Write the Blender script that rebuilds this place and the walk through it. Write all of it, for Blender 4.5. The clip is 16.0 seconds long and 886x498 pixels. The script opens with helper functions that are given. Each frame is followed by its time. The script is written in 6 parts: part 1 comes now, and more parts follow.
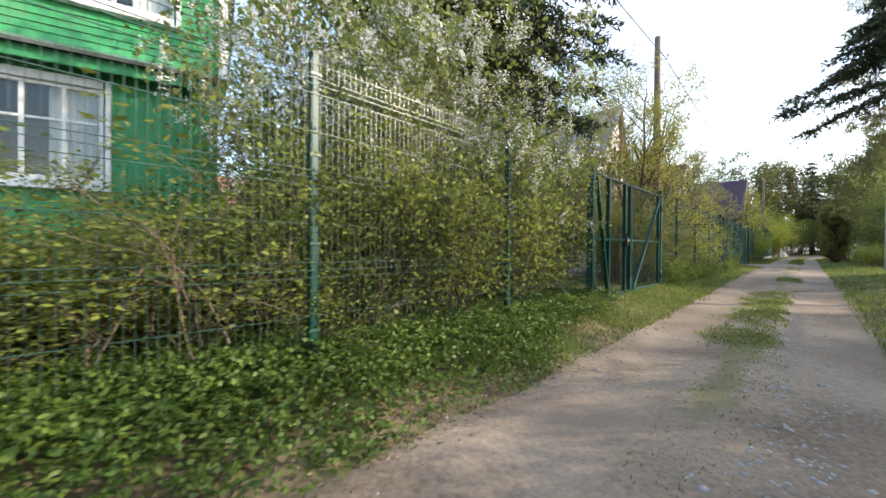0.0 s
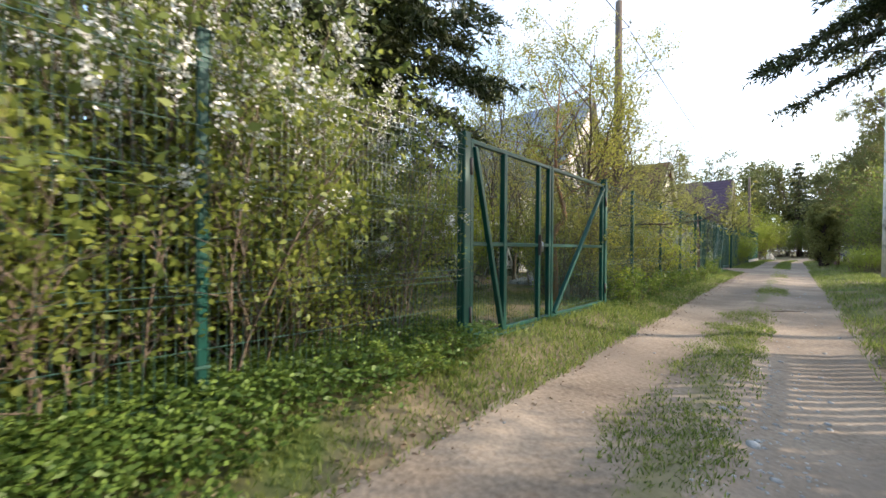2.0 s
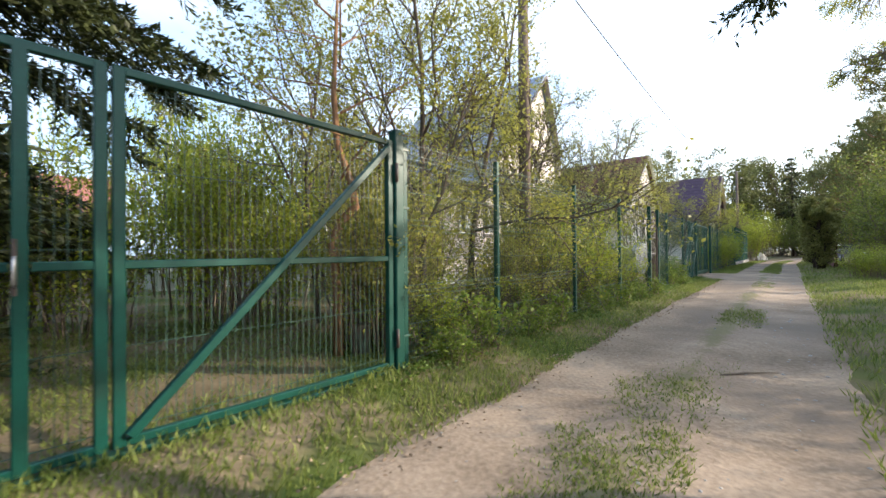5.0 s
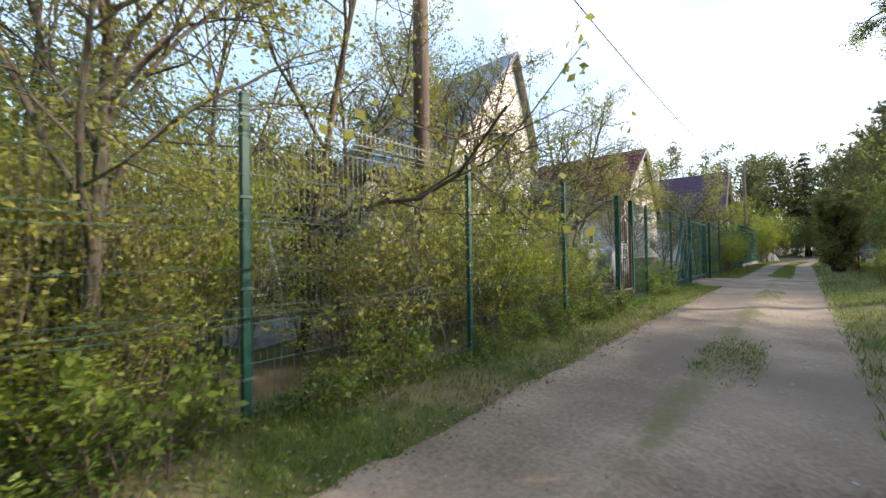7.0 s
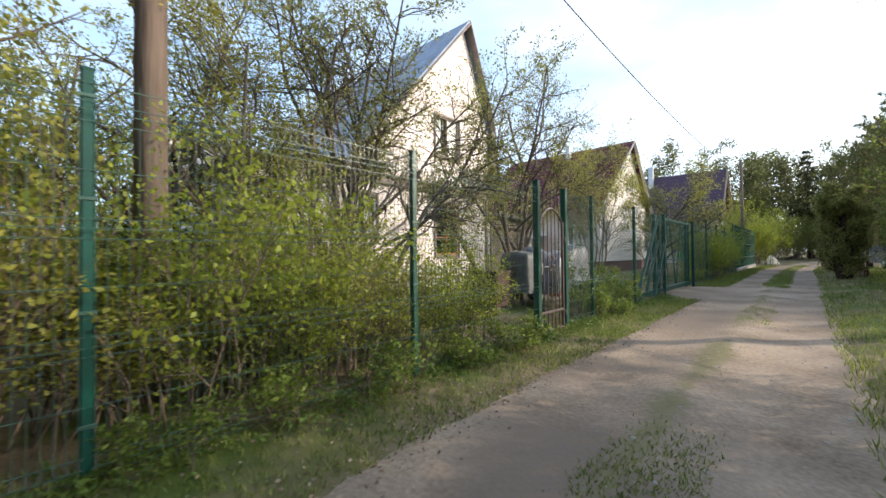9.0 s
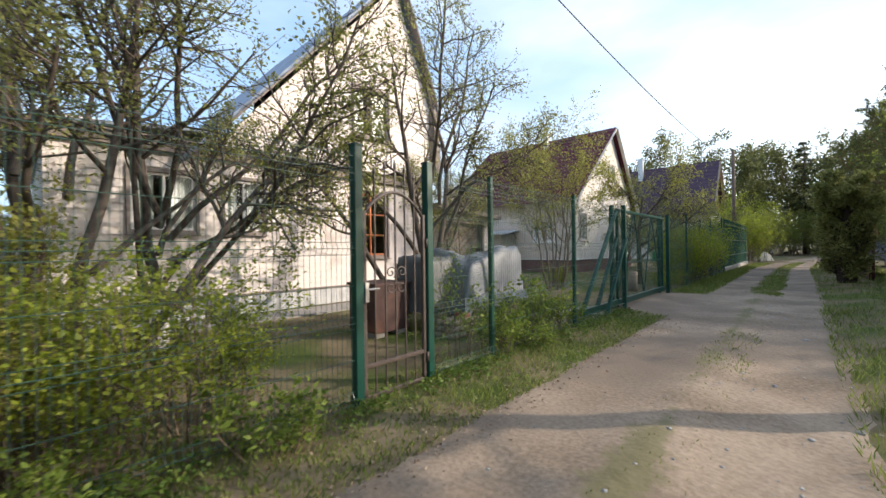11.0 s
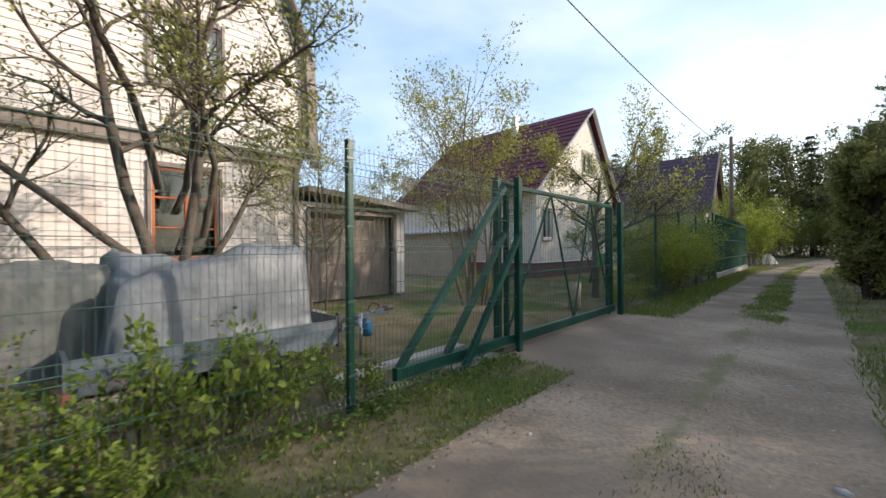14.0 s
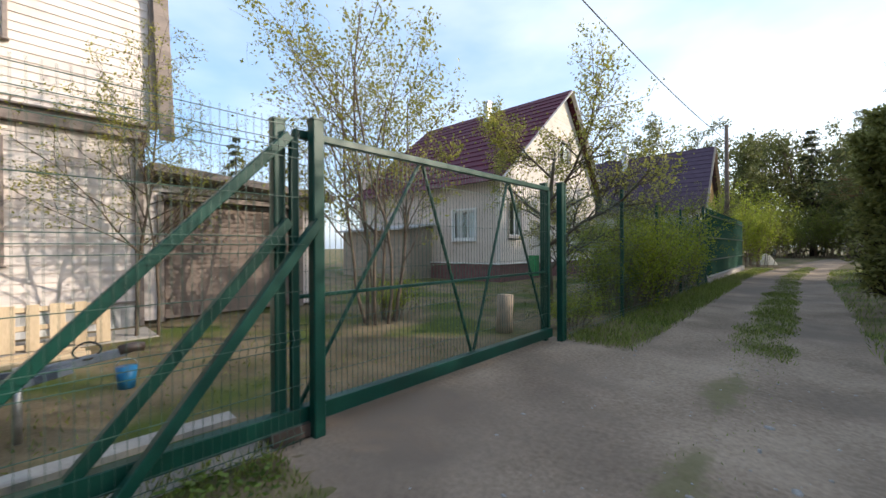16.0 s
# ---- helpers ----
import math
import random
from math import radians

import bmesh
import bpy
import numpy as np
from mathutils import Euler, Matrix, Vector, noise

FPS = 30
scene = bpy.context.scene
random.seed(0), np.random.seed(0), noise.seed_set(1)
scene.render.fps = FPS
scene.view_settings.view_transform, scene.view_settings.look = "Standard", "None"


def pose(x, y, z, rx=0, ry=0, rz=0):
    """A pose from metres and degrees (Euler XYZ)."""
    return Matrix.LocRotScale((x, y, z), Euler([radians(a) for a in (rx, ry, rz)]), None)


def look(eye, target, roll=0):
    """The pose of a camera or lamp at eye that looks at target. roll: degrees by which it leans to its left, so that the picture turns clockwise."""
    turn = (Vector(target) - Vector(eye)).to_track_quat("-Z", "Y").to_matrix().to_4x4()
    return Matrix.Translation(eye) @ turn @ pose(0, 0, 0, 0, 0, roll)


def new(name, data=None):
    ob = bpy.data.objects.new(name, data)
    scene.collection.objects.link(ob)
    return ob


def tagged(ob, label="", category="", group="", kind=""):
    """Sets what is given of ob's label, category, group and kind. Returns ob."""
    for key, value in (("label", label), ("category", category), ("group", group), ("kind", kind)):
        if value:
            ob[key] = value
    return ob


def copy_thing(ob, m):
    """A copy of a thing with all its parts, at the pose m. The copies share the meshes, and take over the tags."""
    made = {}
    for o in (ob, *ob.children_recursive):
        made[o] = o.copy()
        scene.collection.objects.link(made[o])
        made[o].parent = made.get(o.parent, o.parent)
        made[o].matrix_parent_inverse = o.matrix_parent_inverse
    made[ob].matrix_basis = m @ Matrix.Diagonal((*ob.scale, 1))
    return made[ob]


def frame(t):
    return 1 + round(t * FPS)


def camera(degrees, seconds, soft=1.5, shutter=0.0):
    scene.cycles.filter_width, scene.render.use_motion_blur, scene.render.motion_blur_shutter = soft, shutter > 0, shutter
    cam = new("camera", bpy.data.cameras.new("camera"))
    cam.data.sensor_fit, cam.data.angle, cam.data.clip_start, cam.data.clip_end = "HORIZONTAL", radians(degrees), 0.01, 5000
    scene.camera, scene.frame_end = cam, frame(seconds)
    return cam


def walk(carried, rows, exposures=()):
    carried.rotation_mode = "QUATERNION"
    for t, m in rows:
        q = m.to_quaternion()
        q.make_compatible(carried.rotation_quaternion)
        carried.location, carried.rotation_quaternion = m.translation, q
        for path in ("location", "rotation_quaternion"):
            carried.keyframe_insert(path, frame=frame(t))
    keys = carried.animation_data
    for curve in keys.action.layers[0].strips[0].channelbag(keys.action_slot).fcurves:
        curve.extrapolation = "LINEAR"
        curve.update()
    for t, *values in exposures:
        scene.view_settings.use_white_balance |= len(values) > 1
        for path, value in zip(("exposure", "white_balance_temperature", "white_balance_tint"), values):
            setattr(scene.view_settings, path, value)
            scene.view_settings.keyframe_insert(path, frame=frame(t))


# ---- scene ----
cam = camera(97.5, 16.0, soft=1.5, shutter=0.25)
PATH = [
    (0, (2.616, 0.549, 0.968), (1.253, 2.013, 0.955), 0.5),
    (0.5, (2.638, 1.347, 0.98), (1.286, 2.82, 0.972), 0.3),
    (1, (2.592, 2.109, 1.036), (1.244, 3.587, 1.026), 0.5),
    (1.5, (2.611, 2.897, 1.058), (1.273, 4.383, 1.05), 0.5),
    (2, (2.627, 3.727, 1.075), (1.29, 5.215, 1.068), 0.5),
    (2.5, (2.688, 4.569, 1.091), (1.353, 6.059, 1.092), 0.3),
    (3, (2.683, 5.4, 1.126), (1.367, 6.906, 1.125), 0.4),
    (3.5, (2.717, 6.175, 1.145), (1.418, 7.695, 1.152), 0.4),
    (6, (2.927, 10.218, 1.183), (1.576, 11.692, 1.214), -1.1),
    (6.5, (2.919, 11.029, 1.166), (1.566, 12.501, 1.204), -1.1),
    (7, (2.872, 11.818, 1.195), (1.515, 13.287, 1.225), -0.9),
    (7.5, (2.88, 12.623, 1.226), (1.517, 14.086, 1.253), -0.7),
    (8, (2.89, 13.525, 1.266), (1.525, 14.987, 1.292), -0.9),
    (8.5, (2.933, 14.309, 1.287), (1.568, 15.771, 1.319), -1.0),
    (9, (2.957, 15.14, 1.287), (1.594, 16.604, 1.314), -0.6),
    (11.5, (2.937, 19.14, 1.454), (1.584, 20.613, 1.45), -0.7),
    (12, (2.908, 19.937, 1.444), (1.552, 21.407, 1.436), -0.5),
    (12.5, (2.897, 20.725, 1.438), (1.524, 22.18, 1.431), -0.4),
    (13, (2.899, 21.557, 1.44), (1.527, 23.012, 1.433), -0.3),
    (13.5, (2.871, 22.326, 1.432), (1.499, 23.782, 1.429), -0.4),
    (14, (2.846, 23.092, 1.426), (1.48, 24.553, 1.425), -0.4),
    (14.5, (2.795, 23.851, 1.408), (1.425, 25.308, 1.406), -0.4),
    (15, (2.824, 24.586, 1.392), (1.454, 26.043, 1.39), -0.4),
    (15.5, (2.684, 25.407, 1.401), (1.32, 26.869, 1.399), -0.4),
    (16, (2.638, 26.151, 1.423), (1.277, 27.617, 1.416), -0.3),
]
EXPOSURES = [(0, 0.6), (2, 0.75), (3.5, 0.8), (7, 0.45), (9, 0.32), (12, 0.06), (14, 0.0), (16, 0.08)]
walk(cam, [(t, look(eye, target, roll)) for t, eye, target, roll in PATH], EXPOSURES)

# ---- sky and sun ----
SUN = Vector((0.766, 0.643, 0.424)).normalized()
world = bpy.data.worlds.new("sky")
scene.world = world
world.use_nodes = True
wn = world.node_tree.nodes
sky = wn.new("ShaderNodeTexSky")
sky.sky_type = "NISHITA"
sky.sun_disc = False
sky.sun_elevation = math.asin(SUN.z)
sky.sun_rotation = math.atan2(SUN.x, SUN.y)
sky.dust_density = 2.5
sky.air_density = 1.0
wn["Background"].inputs["Strength"].default_value = 0.14
# thin bright haze with soft cloud over the clear sky
wl = world.node_tree.links
veil = wn.new("ShaderNodeTexNoise")
veil.inputs["Scale"].default_value, veil.inputs["Detail"].default_value = 1.6, 5
veil_map = wn.new("ShaderNodeMapping")
veil_map.inputs["Scale"].default_value = (1, 1, 2.5)
veil_at = wn.new("ShaderNodeTexCoord")
wl.new(veil_at.outputs["Generated"], veil_map.inputs["Vector"])
wl.new(veil_map.outputs["Vector"], veil.inputs["Vector"])
veil_on = wn.new("ShaderNodeMapRange")
veil_on.inputs["From Min"].default_value, veil_on.inputs["From Max"].default_value = 0.38, 0.66
wl.new(veil.outputs["Fac"], veil_on.inputs["Value"])
veil_colour = wn.new("ShaderNodeMix")
veil_colour.data_type = "RGBA"
veil_colour.inputs[6].default_value, veil_colour.inputs[7].default_value = (1.5, 2.8, 4.8, 1), (5.0, 5.5, 6.1, 1)
wl.new(veil_on.outputs[0], veil_colour.inputs[0])
hazy = wn.new("ShaderNodeMix")
hazy.data_type, hazy.blend_type = "RGBA", "ADD"
hazy.inputs[0].default_value = 1.0
wl.new(sky.outputs["Color"], hazy.inputs[6])
wl.new(veil_colour.outputs[2], hazy.inputs[7])
wl.new(hazy.outputs[2], wn["Background"].inputs["Color"])
sun = new("sun", bpy.data.lights.new("sun", "SUN"))
sun.data.energy = 5.0
sun.data.angle = radians(0.6)
sun.data.color = (1.0, 0.87, 0.72)
sun.matrix_world = look(SUN * 80, (0, 0, 0))


# ---- materials ----
def node_mat(name):
    m = bpy.data.materials.new(name)
    m.use_nodes = True
    return m, m.node_tree.nodes, m.node_tree.links, m.node_tree.nodes["Principled BSDF"]


def surface(name, dark, light, scale=6.0, rough=0.7, metal=0.0, bump=0.15, fine=60.0, stretch=(1, 1, 1), spec=0.4, stain=None, stain_at=0.62, per_piece=0.0, transmission=0.0):
    """Two-scale mottled surface in object space: patches between two colours, fine grain, relief, optional stains."""
    m, n, l, p = node_mat(name)
    co = n.new("ShaderNodeTexCoord")
    mp = n.new("ShaderNodeMapping")
    mp.inputs["Scale"].default_value = stretch
    l.new(co.outputs["Object"], mp.inputs["Vector"])
    a = n.new("ShaderNodeTexNoise")
    a.inputs["Scale"].default_value, a.inputs["Detail"].default_value = scale, 6
    b = n.new("ShaderNodeTexNoise")
    b.inputs["Scale"].default_value, b.inputs["Detail"].default_value = fine, 4
    for t in (a, b):
        l.new(mp.outputs["Vector"], t.inputs["Vector"])
    add = n.new("ShaderNodeMath")
    add.operation = "MULTIPLY_ADD"
    l.new(b.outputs["Fac"], add.inputs[0])
    add.inputs[1].default_value = 0.6
    l.new(a.outputs["Fac"], add.inputs[2])
    last = add.outputs[0]
    if per_piece:
        info = n.new("ShaderNodeObjectInfo")
        more = n.new("ShaderNodeMath")
        more.operation = "MULTIPLY_ADD"
        l.new(info.outputs["Random"], more.inputs[0])
        more.inputs[1].default_value = per_piece
        l.new(last, more.inputs[2])
        last = more.outputs[0]
    ramp = n.new("ShaderNodeMapRange")
    ramp.inputs["From Min"].default_value, ramp.inputs["From Max"].default_value = 0.5, 1.1 + per_piece
    l.new(last, ramp.inputs["Value"])
    mix = n.new("ShaderNodeMix")
    mix.data_type = "RGBA"
    mix.inputs[6].default_value, mix.inputs[7].default_value = (*dark, 1), (*light, 1)
    l.new(ramp.outputs[0], mix.inputs[0])
    colour = mix.outputs[2]
    if stain:
        c = n.new("ShaderNodeTexNoise")
        c.inputs["Scale"].default_value, c.inputs["Detail"].default_value = scale * 0.37, 8
        l.new(co.outputs["Object"], c.inputs["Vector"])
        r2 = n.new("ShaderNodeMapRange")
        r2.inputs["From Min"].default_value, r2.inputs["From Max"].default_value = stain_at - 0.07, stain_at + 0.07
        l.new(c.outputs["Fac"], r2.inputs["Value"])
        mix2 = n.new("ShaderNodeMix")
        mix2.data_type = "RGBA"
        l.new(r2.outputs[0], mix2.inputs[0])
        l.new(colour, mix2.inputs[6])
        mix2.inputs[7].default_value = (*stain, 1)
        colour = mix2.outputs[2]
    l.new(colour, p.inputs["Base Color"])
    bp = n.new("ShaderNodeBump")
    bp.inputs["Strength"].default_value, bp.inputs["Distance"].default_value = bump, 0.02
    l.new(add.outputs[0], bp.inputs["Height"])
    l.new(bp.outputs[0], p.inputs["Normal"])
    p.inputs["Roughness"].default_value, p.inputs["Metallic"].default_value = rough, metal
    p.inputs["Specular IOR Level"].default_value = spec
    p.inputs["Transmission Weight"].default_value = transmission
    return m


def foliage(name, dark, light, through_light=0.35, rough=0.5):
    """Leaves: each leaf takes its own tone between two colours; part of the light passes through."""
    m, n, l, p = node_mat(name)
    geo = n.new("ShaderNodeNewGeometry")
    mix = n.new("ShaderNodeMix")
    mix.data_type = "RGBA"
    mix.inputs[6].default_value, mix.inputs[7].default_value = (*dark, 1), (*light, 1)
    l.new(geo.outputs["Random Per Island"], mix.inputs[0])
    l.new(mix.outputs[2], p.inputs["Base Color"])
    p.inputs["Roughness"].default_value = rough
    p.inputs["Specular IOR Level"].default_value = 0.3
    tr = n.new("ShaderNodeBsdfTranslucent")
    l.new(mix.outputs[2], tr.inputs["Color"])
    ms = n.new("ShaderNodeMixShader")
    ms.inputs[0].default_value = through_light
    l.new(p.outputs[0], ms.inputs[1])
    l.new(tr.outputs[0], ms.inputs[2])
    l.new(ms.outputs[0], n["Material Output"].inputs["Surface"])
    return m


def pane_glass(name, tint=(0.9, 0.95, 0.95), rough=0.0):
    m, n, l, p = node_mat(name)
    p.inputs["Base Color"].default_value = (*tint, 1)
    p.inputs["Transmission Weight"].default_value = 1.0
    p.inputs["Roughness"].default_value = rough
    p.inputs["IOR"].default_value = 1.5
    return m


M_SAND = surface("sandy_dirt_road", (0.132, 0.097, 0.069), (0.40, 0.314, 0.235), 0.9, 0.95, bump=0.55, fine=26, spec=0.15, stain=(0.185, 0.145, 0.112), stain_at=0.56)


def add_grassy_band(m, centre, half, ragged, colour_a, colour_b):
    """Thin turf along the middle of the lane, with ragged edges."""
    n, l = m.node_tree.nodes, m.node_tree.links
    p = n["Principled BSDF"]
    was = p.inputs["Base Color"].links[0].from_socket
    co = n.new("ShaderNodeTexCoord")
    sep = n.new("ShaderNodeSeparateXYZ")
    l.new(co.outputs["Object"], sep.inputs[0])
    off = n.new("ShaderNodeMath")
    off.operation = "SUBTRACT"
    l.new(sep.outputs[0], off.inputs[0])
    off.inputs[1].default_value = centre
    away = n.new("ShaderNodeMath")
    away.operation = "ABSOLUTE"
    l.new(off.outputs[0], away.inputs[0])
    big, small = n.new("ShaderNodeTexNoise"), n.new("ShaderNodeTexNoise")
    big.inputs["Scale"].default_value, big.inputs["Detail"].default_value = 0.55, 3
    small.inputs["Scale"].default_value, small.inputs["Detail"].default_value = 9, 6
    l.new(co.outputs["Object"], big.inputs["Vector"])
    l.new(co.outputs["Object"], small.inputs["Vector"])
    a = n.new("ShaderNodeMath")
    a.operation = "MULTIPLY_ADD"
    l.new(big.outputs["Fac"], a.inputs[0])
    a.inputs[1].default_value = -ragged * 2.2
    l.new(away.outputs[0], a.inputs[2])
    b = n.new("ShaderNodeMath")
    b.operation = "MULTIPLY_ADD"
    l.new(small.outputs["Fac"], b.inputs[0])
    b.inputs[1].default_value = -ragged
    l.new(a.outputs[0], b.inputs[2])
    r = n.new("ShaderNodeMapRange")
    r.inputs["From Min"].default_value, r.inputs["From Max"].default_value = half - ragged * 1.75, half - ragged * 1.45
    r.inputs["To Min"].default_value, r.inputs["To Max"].default_value = 0.85, 0.0
    l.new(b.outputs[0], r.inputs["Value"])
    turf = n.new("ShaderNodeMix")
    turf.data_type = "RGBA"
    turf.inputs[6].default_value, turf.inputs[7].default_value = (*colour_a, 1), (*colour_b, 1)
    l.new(small.outputs["Fac"], turf.inputs[0])
    mix = n.new("ShaderNodeMix")
    mix.data_type = "RGBA"
    l.new(r.outputs[0], mix.inputs[0])
    l.new(was, mix.inputs[6])
    l.new(turf.outputs[2], mix.inputs[7])
    l.new(mix.outputs[2], p.inputs["Base Color"])


add_grassy_band(M_SAND, 2.12, 0.06, 0.42, (0.10, 0.10, 0.04), (0.22, 0.19, 0.11))
M_SOIL = surface("grassy_soil", (0.10, 0.08, 0.045), (0.25, 0.195, 0.125), 1.6, 0.95, bump=0.6, fine=30, spec=0.1, stain=(0.075, 0.10, 0.025), stain_at=0.55)
M_GREEN = surface("green_painted_steel", (0.001, 0.036, 0.026), (0.003, 0.062, 0.044), 3, 0.4, bump=0.04, fine=50, spec=0.4, stain=(0.012, 0.035, 0.025), stain_at=0.68)
M_GREENSHEET = surface("green_profiled_sheet", (0.006, 0.045, 0.03), (0.012, 0.075, 0.05), 2, 0.8, bump=0.05, spec=0.12)
M_WIRE = surface("green_coated_wire", (0.02, 0.06, 0.045), (0.045, 0.10, 0.075), 9, 0.35, bump=0.0, spec=0.6)
M_IRON = surface("brown_painted_wrought_iron", (0.045, 0.032, 0.028), (0.09, 0.065, 0.055), 8, 0.45, bump=0.08, spec=0.5)
M_STEEL = surface("galvanised_steel", (0.35, 0.35, 0.36), (0.6, 0.6, 0.6), 12, 0.35, 0.8, bump=0.05)
M_POLE = surface("weathered_pole_wood", (0.075, 0.055, 0.045), (0.20, 0.155, 0.125), 5, 0.9, bump=0.5, fine=30, stretch=(1, 1, 0.08), spec=0.2)
M_CONC = surface("grey_concrete", (0.26, 0.25, 0.235), (0.42, 0.40, 0.37), 3, 0.9, bump=0.3, fine=45, spec=0.2, stain=(0.16, 0.15, 0.13), stain_at=0.64)
M_BLACK = surface("black_rubber_cable", (0.015, 0.015, 0.015), (0.03, 0.03, 0.03), 10, 0.6)
M_BARK = surface("brown_bark", (0.055, 0.042, 0.03), (0.16, 0.125, 0.095), 9, 0.95, bump=0.8, fine=50, stretch=(1, 1, 0.3), spec=0.15, stain=(0.12, 0.13, 0.09), stain_at=0.6)
M_TWIG = surface("grey_brown_twigs", (0.10, 0.075, 0.055), (0.22, 0.17, 0.13), 9, 0.9, bump=0.3, spec=0.2)
M_PINEBARK = surface("orange_pine_bark", (0.16, 0.085, 0.045), (0.36, 0.20, 0.11), 9, 0.9, bump=0.7, fine=40, stretch=(1, 1, 0.3), spec=0.15)
M_SPRUCEBARK = surface("dark_spruce_bark", (0.03, 0.022, 0.018), (0.08, 0.06, 0.05), 12, 0.95, bump=0.8, spec=0.1)
M_WHITEWASH = surface("whitewashed_bark", (0.5, 0.48, 0.45), (0.8, 0.78, 0.74), 7, 0.9, bump=0.4, stain=(0.2, 0.17, 0.14))
M_LEAF_HEDGE = foliage("hedge_leaves", (0.095, 0.13, 0.025), (0.30, 0.33, 0.065), 0.5)
M_LEAF_CHERRY = foliage("bird_cherry_leaves", (0.09, 0.125, 0.03), (0.26, 0.30, 0.08), 0.48)
M_BLOSSOM = foliage("white_blossom", (0.62, 0.60, 0.54), (0.85, 0.84, 0.80), 0.25)
M_LEAF_SPRING = foliage("young_spring_leaves", (0.17, 0.185, 0.03), (0.44, 0.42, 0.09), 0.52)
M_LEAF_APPLE = foliage("apple_leaves", (0.15, 0.17, 0.04), (0.36, 0.36, 0.11), 0.48)
M_LEAF_BRIGHT = foliage("bright_green_leaves", (0.16, 0.21, 0.02), (0.40, 0.45, 0.055), 0.52)
M_LEAF_HERB = foliage("weed_leaves", (0.085, 0.14, 0.02), (0.25, 0.32, 0.055), 0.45)
M_NEEDLE = foliage("spruce_needles", (0.018, 0.028, 0.010), (0.07, 0.085, 0.025), 0.15)
M_NEEDLE_PINE = foliage("pine_needles", (0.09, 0.105, 0.03), (0.23, 0.23, 0.075), 0.38)
M_APPLEBARK = surface("dark_apple_bark", (0.06, 0.048, 0.04), (0.15, 0.12, 0.10), 9, 0.9, bump=0.5, spec=0.2)
M_NEEDLE_OLIVE = foliage("olive_needles", (0.15, 0.16, 0.045), (0.34, 0.33, 0.11), 0.5)
M_LEAF_FAR = foliage("distant_leaves", (0.07, 0.085, 0.025), (0.21, 0.22, 0.075), 0.35)
M_GRASS = foliage("grass_blades", (0.085, 0.13, 0.022), (0.28, 0.32, 0.085), 0.45)
M_WEED = foliage("ground_elder_leaves", (0.055, 0.10, 0.02), (0.165, 0.24, 0.045), 0.35)
M_DRY = foliage("dry_leaves", (0.16, 0.10, 0.06), (0.42, 0.33, 0.24), 0.15, 0.8)
M_GREENBOARD = surface("green_painted_boards", (0.03, 0.22, 0.075), (0.06, 0.34, 0.12), 3, 0.55, bump=0.15, fine=45, stretch=(1, 0.3, 1), per_piece=0.25, stain=(0.09, 0.27, 0.12), stain_at=0.66)
M_WHITE = surface("white_painted_wood", (0.62, 0.61, 0.58), (0.82, 0.81, 0.79), 4, 0.5, bump=0.1, fine=40, stain=(0.5, 0.48, 0.43), stain_at=0.66)
M_SIDING = surface("pale_pink_painted_boards", (0.60, 0.535, 0.50), (0.77, 0.70, 0.66), 2.2, 0.6, bump=0.25, fine=35, stretch=(1, 0.2, 1), per_piece=0.2, stain=(0.44, 0.37, 0.33), stain_at=0.64)
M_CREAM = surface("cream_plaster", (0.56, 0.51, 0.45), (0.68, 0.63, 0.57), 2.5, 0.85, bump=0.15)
# beige of the sunless side wall, shade mixed into the colour; casings use it too
M_SHADESIDE = surface("shade_toned_beige_siding", (0.50, 0.42, 0.36), (0.60, 0.52, 0.45), 2.5, 0.7, bump=0.1, stretch=(1, 1, 6))
M_BROWNBOARD = surface("brown_stained_boards", (0.13, 0.10, 0.085), (0.25, 0.195, 0.165), 4, 0.75, bump=0.3, stretch=(1, 0.2, 1), per_piece=0.3)
M_TRIM = surface("grey_brown_trim_boards", (0.17, 0.14, 0.125), (0.31, 0.26, 0.235), 6, 0.75, bump=0.4, stretch=(1, 0.15, 1))
M_ORANGE = surface("orange_varnished_frame", (0.38, 0.095, 0.03), (0.55, 0.17, 0.055), 7, 0.4, bump=0.15, stretch=(1, 1, 0.2))
M_GLASS = pane_glass("window_glass")
M_CURTAIN = surface("white_net_curtain", (0.5, 0.5, 0.5), (0.78, 0.78, 0.76), 5, 0.9, bump=0.4, stretch=(1, 6, 0.3))
# dark tone stands in for the lack of light inside the rooms
M_ROOM = surface("unlit_room_dark_wall", (0.10, 0.09, 0.08), (0.16, 0.15, 0.13), 3, 0.9)
M_ROOFBLUE = surface("blue_grey_slate_roof", (0.16, 0.20, 0.27), (0.28, 0.33, 0.41), 3, 0.6, bump=0.3, stain=(0.14, 0.16, 0.18))
M_ROOFRED = surface("dark_red_metal_tile", (0.065, 0.009, 0.02), (0.105, 0.016, 0.032), 3, 0.6, bump=0.08, per_piece=0.1, spec=0.2)
M_ROOFPURPLE = surface("purple_brown_metal_roof", (0.05, 0.03, 0.05), (0.09, 0.055, 0.08), 3, 0.6, bump=0.15, per_piece=0.1, spec=0.25)
M_PLINTH = surface("plum_brick_plinth", (0.11, 0.05, 0.055), (0.20, 0.10, 0.10), 6, 0.8, bump=0.3)
M_SHEETGREY = surface("grey_corrugated_sheet", (0.40, 0.41, 0.42), (0.58, 0.58, 0.58), 4, 0.5, 0.1, bump=0.1, stain=(0.28, 0.27, 0.26))
M_OCHRE = surface("ochre_stained_boards", (0.36, 0.20, 0.07), (0.58, 0.36, 0.15), 6, 0.7, bump=0.3, stretch=(1, 1, 0.2), per_piece=0.3)
